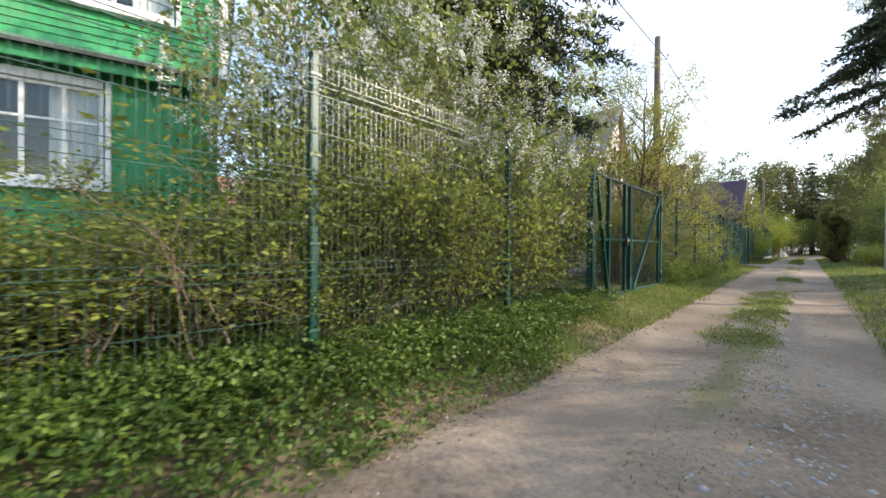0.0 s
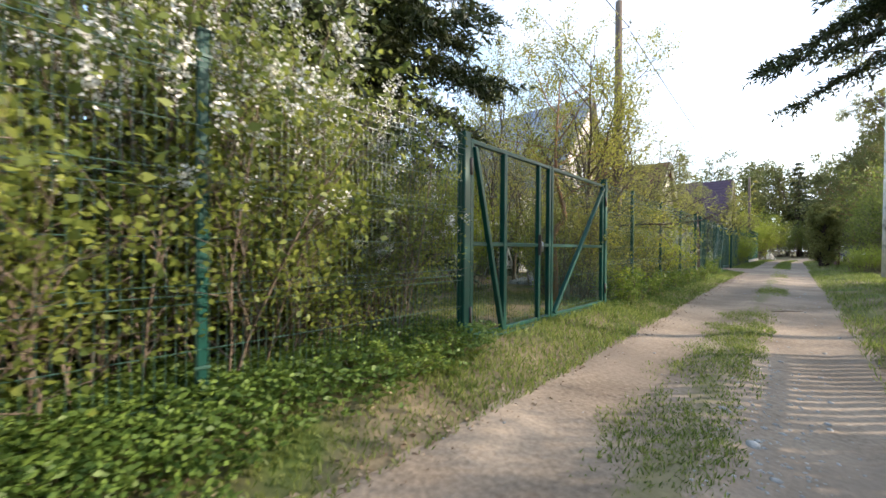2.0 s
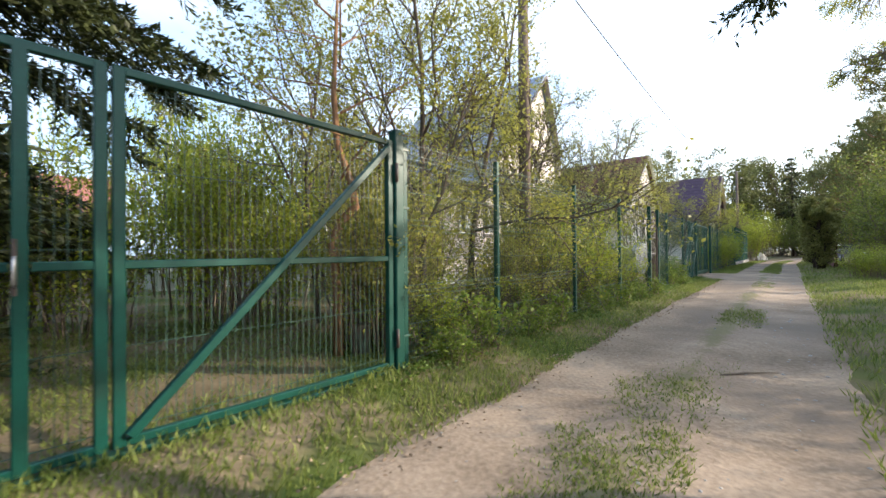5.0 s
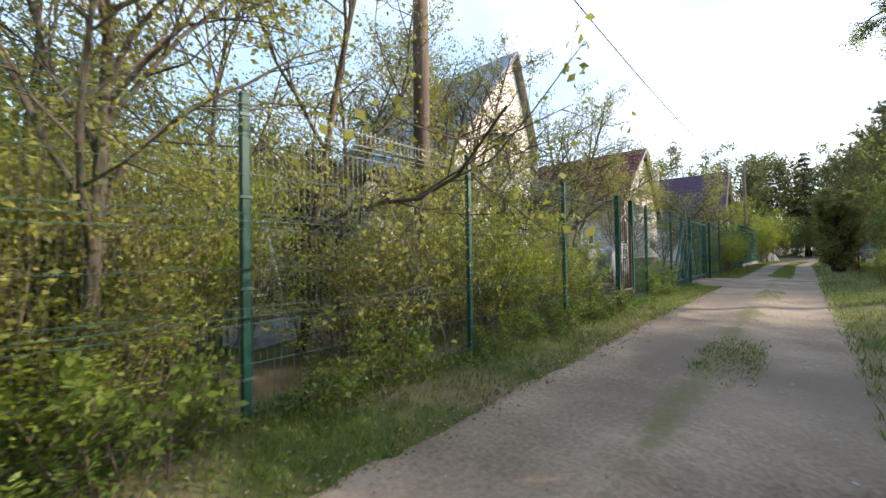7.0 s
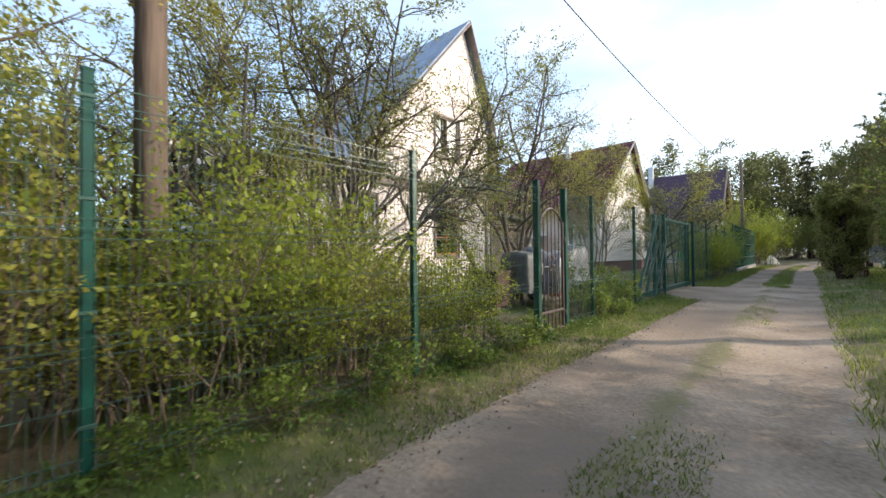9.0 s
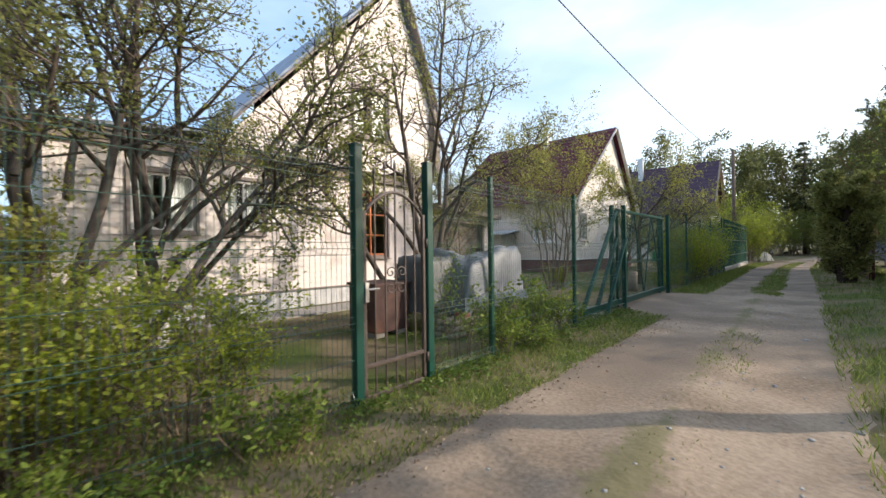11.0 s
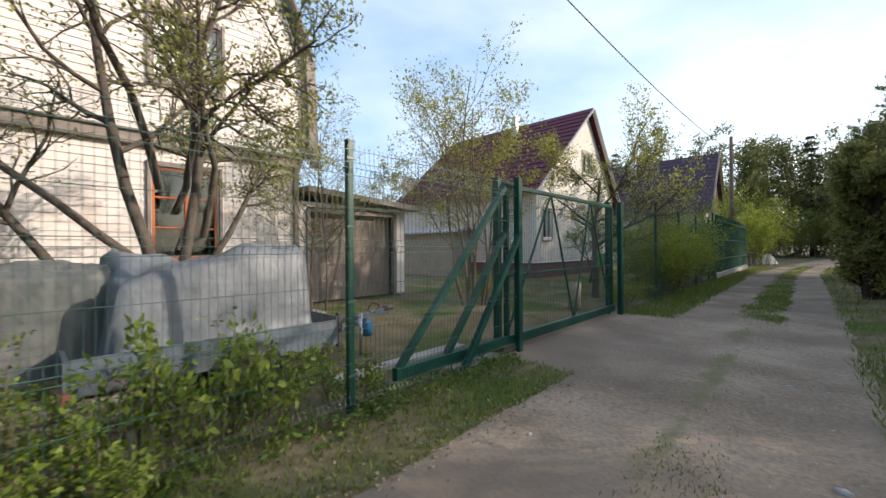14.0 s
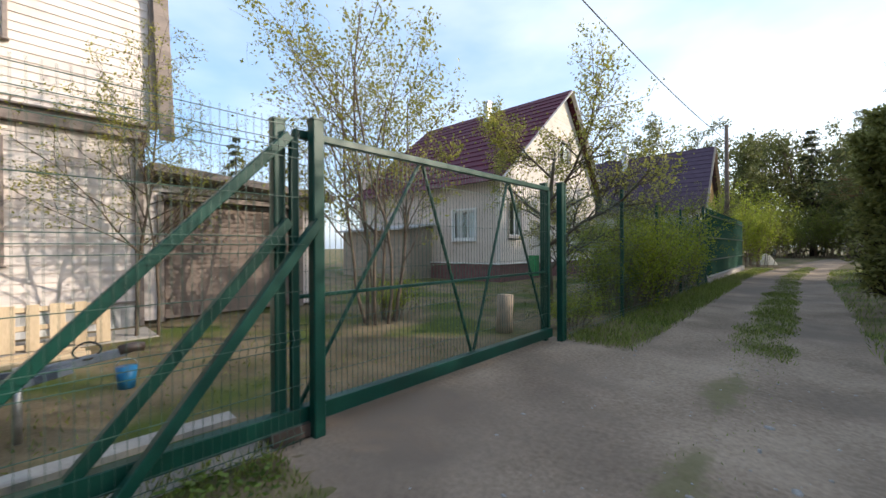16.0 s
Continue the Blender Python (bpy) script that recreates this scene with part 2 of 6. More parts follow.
M_BRICKRED = surface("red_brown_roof_sheet", (0.22, 0.085, 0.06), (0.36, 0.15, 0.11), 3, 0.7, bump=0.2)
M_TARP = surface("silver_tarpaulin", (0.095, 0.105, 0.12), (0.20, 0.215, 0.24), 2.0, 0.5, bump=0.6, fine=9, spec=0.5)
M_TARPDARK = surface("dark_grey_tarpaulin", (0.07, 0.075, 0.075), (0.15, 0.155, 0.15), 2.2, 0.5, bump=0.6, fine=9)
M_PALLET = surface("pale_rough_pallet_wood", (0.36, 0.27, 0.17), (0.62, 0.50, 0.35), 7, 0.85, bump=0.3, stretch=(1, 1, 0.25), per_piece=0.3)
M_TRAILER = surface("blue_grey_trailer_steel", (0.08, 0.10, 0.13), (0.17, 0.20, 0.24), 4, 0.5, 0.2, bump=0.08, stain=(0.18, 0.13, 0.10), stain_at=0.66)
M_RUST = surface("rusty_brown_tank", (0.045, 0.025, 0.022), (0.11, 0.055, 0.045), 5, 0.7, bump=0.3, stain=(0.16, 0.07, 0.04))
M_WOODOLD = surface("old_grey_planks", (0.20, 0.16, 0.12), (0.40, 0.33, 0.26), 6, 0.85, bump=0.4, stretch=(0.2, 1, 1), per_piece=0.2)
M_BLUE = surface("bright_blue_plastic", (0.01, 0.12, 0.28), (0.02, 0.20, 0.40), 5, 0.35)
M_PATH = surface("concrete_garden_path", (0.24, 0.22, 0.20), (0.40, 0.38, 0.35), 2.5, 0.9, bump=0.3)
M_REDFENCE = surface("dark_red_fence_boards", (0.06, 0.018, 0.016), (0.13, 0.04, 0.035), 5, 0.7, bump=0.3, stretch=(1, 1, 0.2), per_piece=0.2)
M_PALEFENCE = surface("weathered_fence_boards", (0.28, 0.24, 0.20), (0.45, 0.40, 0.34), 5, 0.85, bump=0.4, stretch=(1, 1, 0.2), per_piece=0.3)
M_CARBLUE = surface("dark_blue_car_paint", (0.015, 0.02, 0.06), (0.03, 0.04, 0.10), 3, 0.25, 0.2, bump=0.0, spec=0.6)
M_DARKGLASS = surface("tinted_car_glass", (0.02, 0.025, 0.03), (0.04, 0.05, 0.06), 3, 0.1, bump=0.0, spec=0.7)
M_HEAP = surface("pale_sand_heap", (0.45, 0.38, 0.28), (0.66, 0.58, 0.45), 2, 0.95, bump=0.5, fine=30)
M_BIRCH = surface("white_birch_bark", (0.45, 0.44, 0.42), (0.72, 0.71, 0.68), 5, 0.85, bump=0.3, stain=(0.05, 0.045, 0.04), stain_at=0.6)
M_STONE = surface("grey_field_stone", (0.20, 0.195, 0.19), (0.42, 0.41, 0.39), 9, 0.9, bump=0.5)

RNG = np.random.default_rng(7)


# ---- mesh helpers ----
class Geo:
    """Collects vertices and faces of one mesh."""

    def __init__(self):
        self.v, self.f, self.s = [], [], []

    def add(self, verts, faces, smooth=False):
        k = len(self.v)
        self.v += [tuple(p) for p in verts]
        self.f += [tuple(i + k for i in f) for f in faces]
        self.s += [smooth] * len(faces)
        return self

    def box(self, lo, hi):
        (a, b, c), (d, e, f) = lo, hi
        return self.add([(a, b, c), (d, b, c), (d, e, c), (a, e, c), (a, b, f), (d, b, f), (d, e, f), (a, e, f)],
                        [(3, 2, 1, 0), (4, 5, 6, 7), (0, 1, 5, 4), (1, 2, 6, 5), (2, 3, 7, 6), (3, 0, 4, 7)])

    def beam(self, p, q, w, h, cut=0.006, up=(0, 0, 1)):
        """A bar from p to q with a chamfered w x h section."""
        p, q = Vector(p), Vector(q)
        d = (q - p).normalized()
        u = Vector(up)
        if abs(d.dot(u)) > 0.95:
            u = Vector((0, 1, 0))
        a = d.cross(u).normalized()
        b = a.cross(d)
        x, y = w / 2, h / 2
        c = min(cut, x * 0.6, y * 0.6)
        ring = [(-x + c, -y), (x - c, -y), (x, -y + c), (x, y - c), (x - c, y), (-x + c, y), (-x, y - c), (-x, -y + c)]
        vs = [p + a * i + b * j for i, j in ring] + [q + a * i + b * j for i, j in ring]
        return self.add(vs, [(i, (i + 1) % 8, (i + 1) % 8 + 8, i + 8) for i in range(8)] + [tuple(range(7, -1, -1)), tuple(range(8, 16))])

    def tube(self, pts, radii, n=6, smooth=True, cap=True):
        pts = [Vector(p) for p in pts]
        k, vs, fs = len(pts), [], []
        for i, p in enumerate(pts):
            d = (pts[min(i + 1, k - 1)] - pts[max(i - 1, 0)]).normalized()
            u = Vector((1, 0, 0)) if abs(d.x) < 0.8 else Vector((0, 1, 0))
            a = d.cross(u).normalized()
            b = d.cross(a)
            for j in range(n):
                t = 2 * math.pi * j / n
                vs.append(p + (a * math.cos(t) + b * math.sin(t)) * radii[i])
        for i in range(k - 1):
            for j in range(n):
                fs.append((i * n + j, i * n + (j + 1) % n, (i + 1) * n + (j + 1) % n, (i + 1) * n + j))
        if cap:
            fs += [tuple(range(n - 1, -1, -1)), tuple(range((k - 1) * n, k * n))]
        return self.add(vs, fs, smooth)


def part(name, geo, material, parent=None, label=""):
    """One mesh object, under a thing or a part if one is given."""
    me = bpy.data.meshes.new(name)
    me.from_pydata(geo.v, [], geo.f)
    if any(geo.s):
        me.polygons.foreach_set("use_smooth", geo.s)
    me.materials.append(material)
    ob = new(name, me)
    ob.parent = parent
    return tagged(ob, label)


def piece(name, mesh, parent, m):
    """A repeat of a mesh as an object of its own under its thing."""
    ob = new(name, mesh)
    ob.parent = parent
    ob.matrix_basis = m
    return ob


def thing(name, label, category, at=(0, 0, 0), group="", kind="", turn=0):
    ob = new(name)
    ob.empty_display_size = 0.2
    ob.matrix_basis = pose(*at, 0, 0, turn)
    return tagged(ob, label, category, group, kind)


def sheet(name, v, faces, material, parent=None, label="", smooth=False):
    """A large mesh out of arrays: v (n, 3), faces (m, 4)."""
    me = bpy.data.meshes.new(name)
    me.vertices.add(len(v))
    me.vertices.foreach_set("co", np.asarray(v, np.float32).ravel())
    k = faces.shape[1]
    me.loops.add(faces.size)
    me.loops.foreach_set("vertex_index", faces.astype(np.int32).ravel())
    me.polygons.add(len(faces))
    me.polygons.foreach_set("loop_start", np.arange(0, faces.size, k, dtype=np.int32))
    if smooth:
        me.polygons.foreach_set("use_smooth", np.ones(len(faces), bool))
    me.update(calc_edges=True)
    me.materials.append(material)
    ob = new(name, me)
    ob.parent = parent
    return tagged(ob, label)


def unit(a):
    return a / np.maximum(np.linalg.norm(a, axis=1, keepdims=True), 1e-9)


def kites(p, u, length, width, rng, fold=0.15):
    """Leaf blades: a folded kite at each p along u. Returns vertices and quads."""
    n = len(p)
    u = unit(u)
    s = unit(np.cross(u, unit(rng.normal(size=(n, 3)))))
    w = np.cross(s, u)
    length = np.broadcast_to(np.asarray(length, float), (n,))[:, None]
    width = np.broadcast_to(np.asarray(width, float), (n,))[:, None]
    mid = p + u * length * 0.45
    v = np.stack([p, mid + s * width / 2 + w * length * fold, p + u * length, mid - s * width / 2 + w * length * fold], 1).reshape(-1, 3)
    return v, np.arange(4 * n).reshape(n, 4)


def tufts(name, p, u, length, width, material, rng, parent=None, label="", fold=0.15):
    v, f = kites(np.asarray(p), np.asarray(u), length, width, rng, fold)
    return sheet(name, v, f, material, parent, label)


# ---- the lie of the land ----
def smooth(a, b, x):
    t = np.clip((x - a) / (b - a), 0, 1)
    return t * t * (3 - 2 * t)


def road_z(y):
    return np.interp(y, [-60, 0, 6, 12, 19, 26, 34, 44, 60], [-0.26, -0.23, -0.16, -0.12, -0.02, 0.0, 0.03, 0.05, 0.0])


def bend(y):
    return 1.9 * np.clip((y - 46) / 25, 0, 3) ** 1.6


def wave(x, y):
    return 0.5 * np.sin(x * 2.1 + 0.7 * np.sin(y * 1.3)) + 0.3 * np.sin(y * 2.7 + 1.1 * np.sin(x * 3.1)) + 0.2 * np.sin(x * 7.3 + y * 5.9)


def ground_z(x, y):
    x, y = np.asarray(x, float), np.asarray(y, float)
    r = x - bend(y)
    base = road_z(y) + 0.035 * np.exp(-((r - 2.15) / 0.28) ** 2) - 0.015 * np.exp(-((r - 1.45) / 0.3) ** 2) - 0.015 * np.exp(-((r - 2.9) / 0.3) ** 2)
    left = 0.03 + 0.0 * y
    right = road_z(y) + 0.10
    z = np.where(r < 2.1, left + (base - left) * smooth(0.1, 1.0, r), base + (right - base) * smooth(3.3, 4.3, r))
    return z + 0.012 * wave(x * 0.9, y * 0.9)


def grid(xs, ys):
    n, m = len(xs), len(ys)
    X, Y = np.meshgrid(xs, ys)
    i = (np.arange(m - 1)[:, None] * n + np.arange(n - 1)[None]).ravel()
    return X.ravel(), Y.ravel(), np.stack([i, i + 1, i + 1 + n, i + n], 1)


gx = np.r_[-700, -300, -120, -60, np.arange(-30, -6, 2.0), np.arange(-6, -1, 0.5), np.arange(-1, 5.5, 0.12), np.arange(6, 12, 1.0), 14, 18, 24, 40, 80, 200, 700]
gy = np.r_[-700, -200, -60, -30, -12, np.arange(-6, 46, 0.2), np.arange(46, 100, 1.0), 110, 140, 200, 400, 800]
X, Y, F = grid(gx, gy)
tagged(sheet("ground", np.stack([X, Y, ground_z(X, Y)], 1), F, M_SOIL, smooth=True), "uneven grassy soil of the lane and gardens", "ground", kind="structure")

rx = np.arange(-0.6, 3.9, 0.07)
ry = np.r_[np.arange(-14, 46, 0.14), np.arange(46, 98, 0.6)]
X, Y, F = grid(rx, ry)
edge = np.minimum(X - 0.95, 3.45 - X) + 0.16 * wave(X * 1.7 + 5, Y * 1.1) + 0.07 * wave(X * 6, Y * 5)
# driveway in front of the sliding gate
drive = smooth(27.2, 28.4, Y) * (1 - smooth(30.6, 31.8, Y)) * (X < 1.6) * smooth(-0.5, -0.2, X)
edge = np.where(drive > 0, np.maximum(edge, drive * 0.3), edge)
Z = ground_z(X + bend(Y), Y) + np.clip(edge * 0.09, -0.03, 0.014) + 0.004 * wave(X * 13, Y * 11)
tagged(sheet("road", np.stack([X + bend(Y), Y, Z], 1), F, M_SAND, smooth=True), "sandy dirt lane with two wheel tracks", "road", kind="structure")


# ---- houses: boards, windows ----
def rows_between(y0, y1, z0, z1, holes):
    """The free stretches of a board row between y0 and y1, less the openings it meets."""
    spans = [(y0, y1)]
    for a, b, c, d in holes:
        if z1 > c + 0.01 and z0 < d - 0.01:
            spans = [q for s in spans for q in ((s[0], min(s[1], a)), (max(s[0], b), s[1])) if q[1] - q[0] > 0.02]
    return spans


def board_wall(name, parent, left, right, z0, z1, pitch, holes, material, depth=0.12, lap=0.018):
    """A wall of horizontal boards in the plane x = 0 of its parent; each board is a piece. left(z), right(z): its ends."""
    wall = new(name)
    wall.parent = parent
    n = int(round((z1 - z0) / pitch))
    for i in range(n):
        a, b = z0 + i * pitch, z0 + (i + 1) * pitch
        y0, y1 = min(left(a), left(b)), max(right(a), right(b))
        if y1 - y0 < 0.05:
            continue
        for s in rows_between(y0, y1, a, b, holes):
            g = Geo()
            la, lb = (left(a), left(b)) if s[0] == y0 else (s[0], s[0])
            ra, rb = (right(a), right(b)) if s[1] == y1 else (s[1], s[1])
            g.add([(-depth, la, a), (lap, la, a), (0, lb, b), (-depth, lb, b), (-depth, ra, a), (lap, ra, a), (0, rb, b), (-depth, rb, b)],
                  [(0, 1, 2, 3), (7, 6, 5, 4), (0, 4, 5, 1), (1, 5, 6, 2), (2, 6, 7, 3), (3, 7, 4, 0)])
            part("board", g, material, wall)
    return wall


def window(parent, y0, y1, z0, z1, frame_mat, casing_mat, cols, rows, curtain=True, name="window", casing=0.09, x=0.0, ajar=0):
    """A casement in an opening of the plane x = 0 of its parent: casing, sash bars, panes, sill, curtain."""
    w = new(name)
    w.parent = parent
    w.matrix_basis = pose(x, 0, 0)
    g = Geo()
    c = casing
    for p, q in (((0.02, y0 - c / 2, z0 - c), (0.02, y0 - c / 2, z1 + c)), ((0.02, y1 + c / 2, z0 - c), (0.02, y1 + c / 2, z1 + c))):
        g.beam(p, q, c, 0.06)
    g.beam((0.022, y0, z1 + c / 2), (0.022, y1, z1 + c / 2), 0.06, c)
    g.beam((0.022, y0, z0 - c / 2), (0.022, y1, z0 - c / 2), 0.06, c)
    part("casing", g, casing_mat, w)
    g = Geo()
    g.beam((0.05, y0 - c, z0 - c - 0.012), (0.05, y1 + c, z0 - c - 0.012), 0.12, 0.025)
    part("sill", g, casing_mat, w)
    g = Geo()
    t = 0.05
    for y in (y0 + t / 2, y1 - t / 2):
        g.beam((-0.03, y, z0), (-0.03, y, z1), t, 0.05)
    for z in (z0 + t / 2, z1 - t / 2):
        g.beam((-0.03, y0 + t, z), (-0.03, y1 - t, z), 0.05, t)
    for i in range(1, cols):
        y = y0 + (y1 - y0) * i / cols
        g.beam((-0.028, y, z0 + t), (-0.028, y, z1 - t), 0.06 if cols < 3 else 0.045, 0.05)
    for j in range(1, rows):
        z = z0 + (z1 - z0) * (0.62 if rows == 2 else j / rows)
        g.beam((-0.032, y0 + t, z), (-0.032, y1 - t, z), 0.04, 0.035)
    part("sash", g, frame_mat, w)
    for i in range(cols):
        a, b = y0 + (y1 - y0) * i / cols, y0 + (y1 - y0) * (i + 1) / cols
        g = Geo()
        g.box((-0.04, a + 0.01, z0 + 0.01), (-0.035, b - 0.01, z1 - 0.01))
        if ajar and i == 0:
            leaf = Geo()
            for y in (a + 0.03, b - 0.03):
                leaf.beam((0, y - a, z0 + 0.05), (0, y - a, z1 - 0.05), 0.04, 0.03)
            for z in (z0 + 0.07, z1 - 0.07):
                leaf.beam((0, 0.05, z), (0, b - a - 0.05, z), 0.03, 0.04)
            leaf = part("open_casement", leaf, frame_mat, w)
            leaf.matrix_basis = pose(-0.06, a, 0, 0, 0, ajar)
            g = Geo().box((-0.003, 0.05, z0 + 0.09), (0.002, b - a - 0.05, z1 - 0.09))
            part("pane", g, M_GLASS, leaf).visible_shadow = False
            continue
        part("pane", g, M_GLASS, w).visible_shadow = False
    if curtain:
        for a, b in ((y0 + 0.03, y0 + (y1 - y0) * 0.36), (y1 - (y1 - y0) * 0.36, y1 - 0.03)):
            g = Geo()
            k = 16
            vs = []
            for i in range(k + 1):
                y = a + (b - a) * i / k
                dx = -0.16 + 0.025 * math.sin(i * 2.1)
                vs += [(dx, y, z0), (dx, y, z1)]
            g.add(vs, [(2 * i, 2 * i + 2, 2 * i + 3, 2 * i + 1) for i in range(k)], True)
            part("curtain", g, M_CURTAIN, w)
    return w


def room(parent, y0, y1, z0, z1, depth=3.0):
    """Plain inner walls behind the windows, coloured dark for an unlit room, open towards the facade."""
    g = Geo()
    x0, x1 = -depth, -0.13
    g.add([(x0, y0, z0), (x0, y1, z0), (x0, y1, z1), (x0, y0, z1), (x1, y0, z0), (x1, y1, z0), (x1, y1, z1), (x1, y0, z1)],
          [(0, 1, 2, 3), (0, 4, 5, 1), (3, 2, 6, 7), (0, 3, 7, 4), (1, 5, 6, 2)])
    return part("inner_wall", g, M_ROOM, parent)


def slab(points, thick):
    """A roof plane: four corners in order, thickened downwards."""
    a = [Vector(p) for p in points]
    n = (a[1] - a[0]).cross(a[3] - a[0]).normalized()
    if n.z < 0:
        n = -n
    b = [p - n * thick for p in a]
    return Geo().add(a + b, [(0, 1, 2, 3), (7, 6, 5, 4), (0, 4, 5, 1), (1, 5, 6, 2), (2, 6, 7, 3), (3, 7, 4, 0)])


def tiled_roof(parent, eave0, eave1, ridge1, ridge0, courses, material, name="roof", thick=0.03):
    """A roof plane laid in stepped courses from the eave up, each course a piece."""
    top = new(name)
    top.parent = parent
    e0, e1, r0, r1 = (Vector(p) for p in (eave0, eave1, ridge0, ridge1))
    n = (e1 - e0).cross(r0 - e0).normalized()
    n = -n if n.z < 0 else n
    for i in range(courses):
        a, b = i / courses, (i + 1.06) / courses
        g = Geo()
        p = [e0.lerp(r0, a) + n * 0.035, e1.lerp(r1, a) + n * 0.035, e1.lerp(r1, b), e0.lerp(r0, b)]
        q = [v - n * thick for v in p]
        g.add(p + q, [(0, 1, 2, 3), (7, 6, 5, 4), (0, 4, 5, 1), (1, 5, 6, 2), (2, 6, 7, 3), (3, 7, 4, 0)])
        part("roof_course", g, material, top)
    return top


def line(y0, z0, y1, z1):
    return lambda z: y0 + (y1 - y0) * (z - z0) / (z1 - z0)


def house_pink():
    """Pale pink boarded house with a steep gable to the lane."""
    h = thing("house", "pale pink boarded house with steep gable and orange window", "house", (-6.3, 0, 0))
    door = (24.72, 25.86, 1.28, 3.06)
    w1, w2, w3 = (21.38, 22.18, 1.90, 3.02), (19.75, 20.80, 1.88, 3.0), (24.72, 25.92, 4.72, 6.1)
    lower = board_wall("wall", h, lambda z: 18.6, lambda z: 27.55, 0.45, 3.40, 0.1475, [door, w1, w2], M_SIDING)
    gl, gr = line(20.9, 3.4, 26.3, 9.6), lambda z: 27.75 if z < 6.1 else 27.75 - (z - 6.1) * 1.45 / 3.5
    board_wall("gable", h, gl, gr, 3.64, 9.6, 0.145, [w3], M_SIDING).matrix_basis = pose(0.03, 0, 0)
    g = Geo()
    g.beam((0.06, 18.5, 3.52), (0.06, 27.68, 3.52), 0.20, 0.22)
    g.beam((0.12, 18.5, 3.65), (0.12, 27.7, 3.65), 0.24, 0.035)
    part("ledge", g, M_TRIM, h, "weathered grey-brown ledge board")
    g = Geo()
    n = 74
    vs = []
    for i in range(n + 1):
        y = 18.6 + 8.95 * i / n
        x = 0.035 + (0.02 if i % 2 else 0)
        vs += [(x, y, -0.15), (x, y, 0.46)]
    g.add(vs, [(2 * i, 2 * i + 2, 2 * i + 3, 2 * i + 1) for i in range(n)])
    part("plinth_sheet", g, M_SHEETGREY, h, "grey corrugated plinth sheet")
    g = Geo()
    g.beam((0.05, 18.6, 0.47), (0.05, 27.56, 0.47), 0.08, 0.04)
    part("drip_rail", g, M_TRIM, h)
    g = Geo()
    g.beam((0.03, 27.58, -0.1), (0.03, 27.58, 3.4), 0.12, 0.12)
    g.beam((0.05, 27.80, 3.66), (0.05, 27.80, 6.1), 0.20, 0.14)
    g.beam((0.22, 27.98, 3.45), (0.22, 27.88, 6.2), 0.05, 0.24)
    g.beam((0.22, 27.88, 6.2), (0.22, 26.38, 9.85), 0.05, 0.26, up=(1, 0, 0))
    g.beam((0.22, 20.6, 3.3), (0.22, 26.38, 9.85), 0.05, 0.30, up=(1, 0, 0))
    part("corner_trim", g, M_TRIM, h, "weathered grey-brown trim")
    part("roof", slab([(0.3, 20.45, 3.25), (0.3, 26.36, 9.98), (-8.5, 26.36, 9.98), (-8.5, 20.45, 3.25)], 0.08), M_ROOFBLUE, h, "blue-grey roof")
    part("roof", slab([(0.3, 28.0, 6.1), (0.3, 26.4, 9.98), (-8.5, 26.4, 9.98), (-8.5, 28.0, 6.1)], 0.08), M_ROOFBLUE, h)
    part("roof", slab([(0.32, 18.2, 3.62), (0.32, 21.2, 3.98), (-8.5, 21.2, 3.98), (-8.5, 18.2, 3.62)], 0.06), M_ROOFBLUE, h)
    g = Geo()
    g.box((-8.4, 27.45, -0.2), (-0.13, 27.52, 3.4)).box((-8.4, 27.70, 3.4), (-0.11, 27.78, 6.1)).box((-8.4, 18.6, -0.2), (-8.3, 27.4, 6.0)).box((-8.3, 18.6, -0.2), (-0.13, 18.7, 3.4))
    part("side_wall", g, M_SIDING, h)
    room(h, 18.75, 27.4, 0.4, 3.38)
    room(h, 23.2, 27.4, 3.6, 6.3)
    window(h, *door, M_ORANGE, M_TRIM, 2, 3, curtain=False, name="tall_window", casing=0.1)
    window(h, *w1, M_WHITE, M_TRIM, 2, 1)
    window(h, *w2, M_WHITE, M_TRIM, 2, 1)
    window(h, *w3, M_TRIM, M_TRIM, 2, 2, curtain=True, x=0.03, ajar=8)
    # lower wing to the right
    wing = thing("house_wing", "low pink boarded wing with brown brick screen wall", "outbuilding", (-6.3, 0, 0))
    board_wall("wall", wing, lambda z: 27.6, lambda z: 31.1, 0.1, 2.64, 0.127, [(27.9, 30.7, 0.05, 2.5)], M_SIDING)
    board_wall("door_leaf", wing, lambda z: 28.0, lambda z: 30.6, 0.08, 2.36, 0.095, [], M_BROWNBOARD, 0.03).matrix_basis = pose(-0.14, 0, 0)
    g = Geo()
    for p, q in (((0.03, 27.9, 0.05), (0.03, 27.9, 2.45)), ((0.03, 30.68, 0.05), (0.03, 30.68, 2.45)), ((0.03, 27.9, 2.42), (0.03, 30.7, 2.42))):
        g.beam(p, q, 0.1, 0.1)
    part("door_frame", g, M_TRIM, wing)
    part("roof", slab([(0.45, 27.7, 2.98), (0.45, 31.4, 2.72), (-5, 31.4, 2.72), (-5, 27.7, 2.98)], 0.14), M_TRIM, wing, "dark eave with flat roof")
    g = Geo().box((-5, 31.0, -0.1), (-0.13, 31.1, 2.6)).box((-5, 27.8, -0.1), (-4.9, 31.0, 2.6))
    part("side_wall", g, M_SIDING, wing)


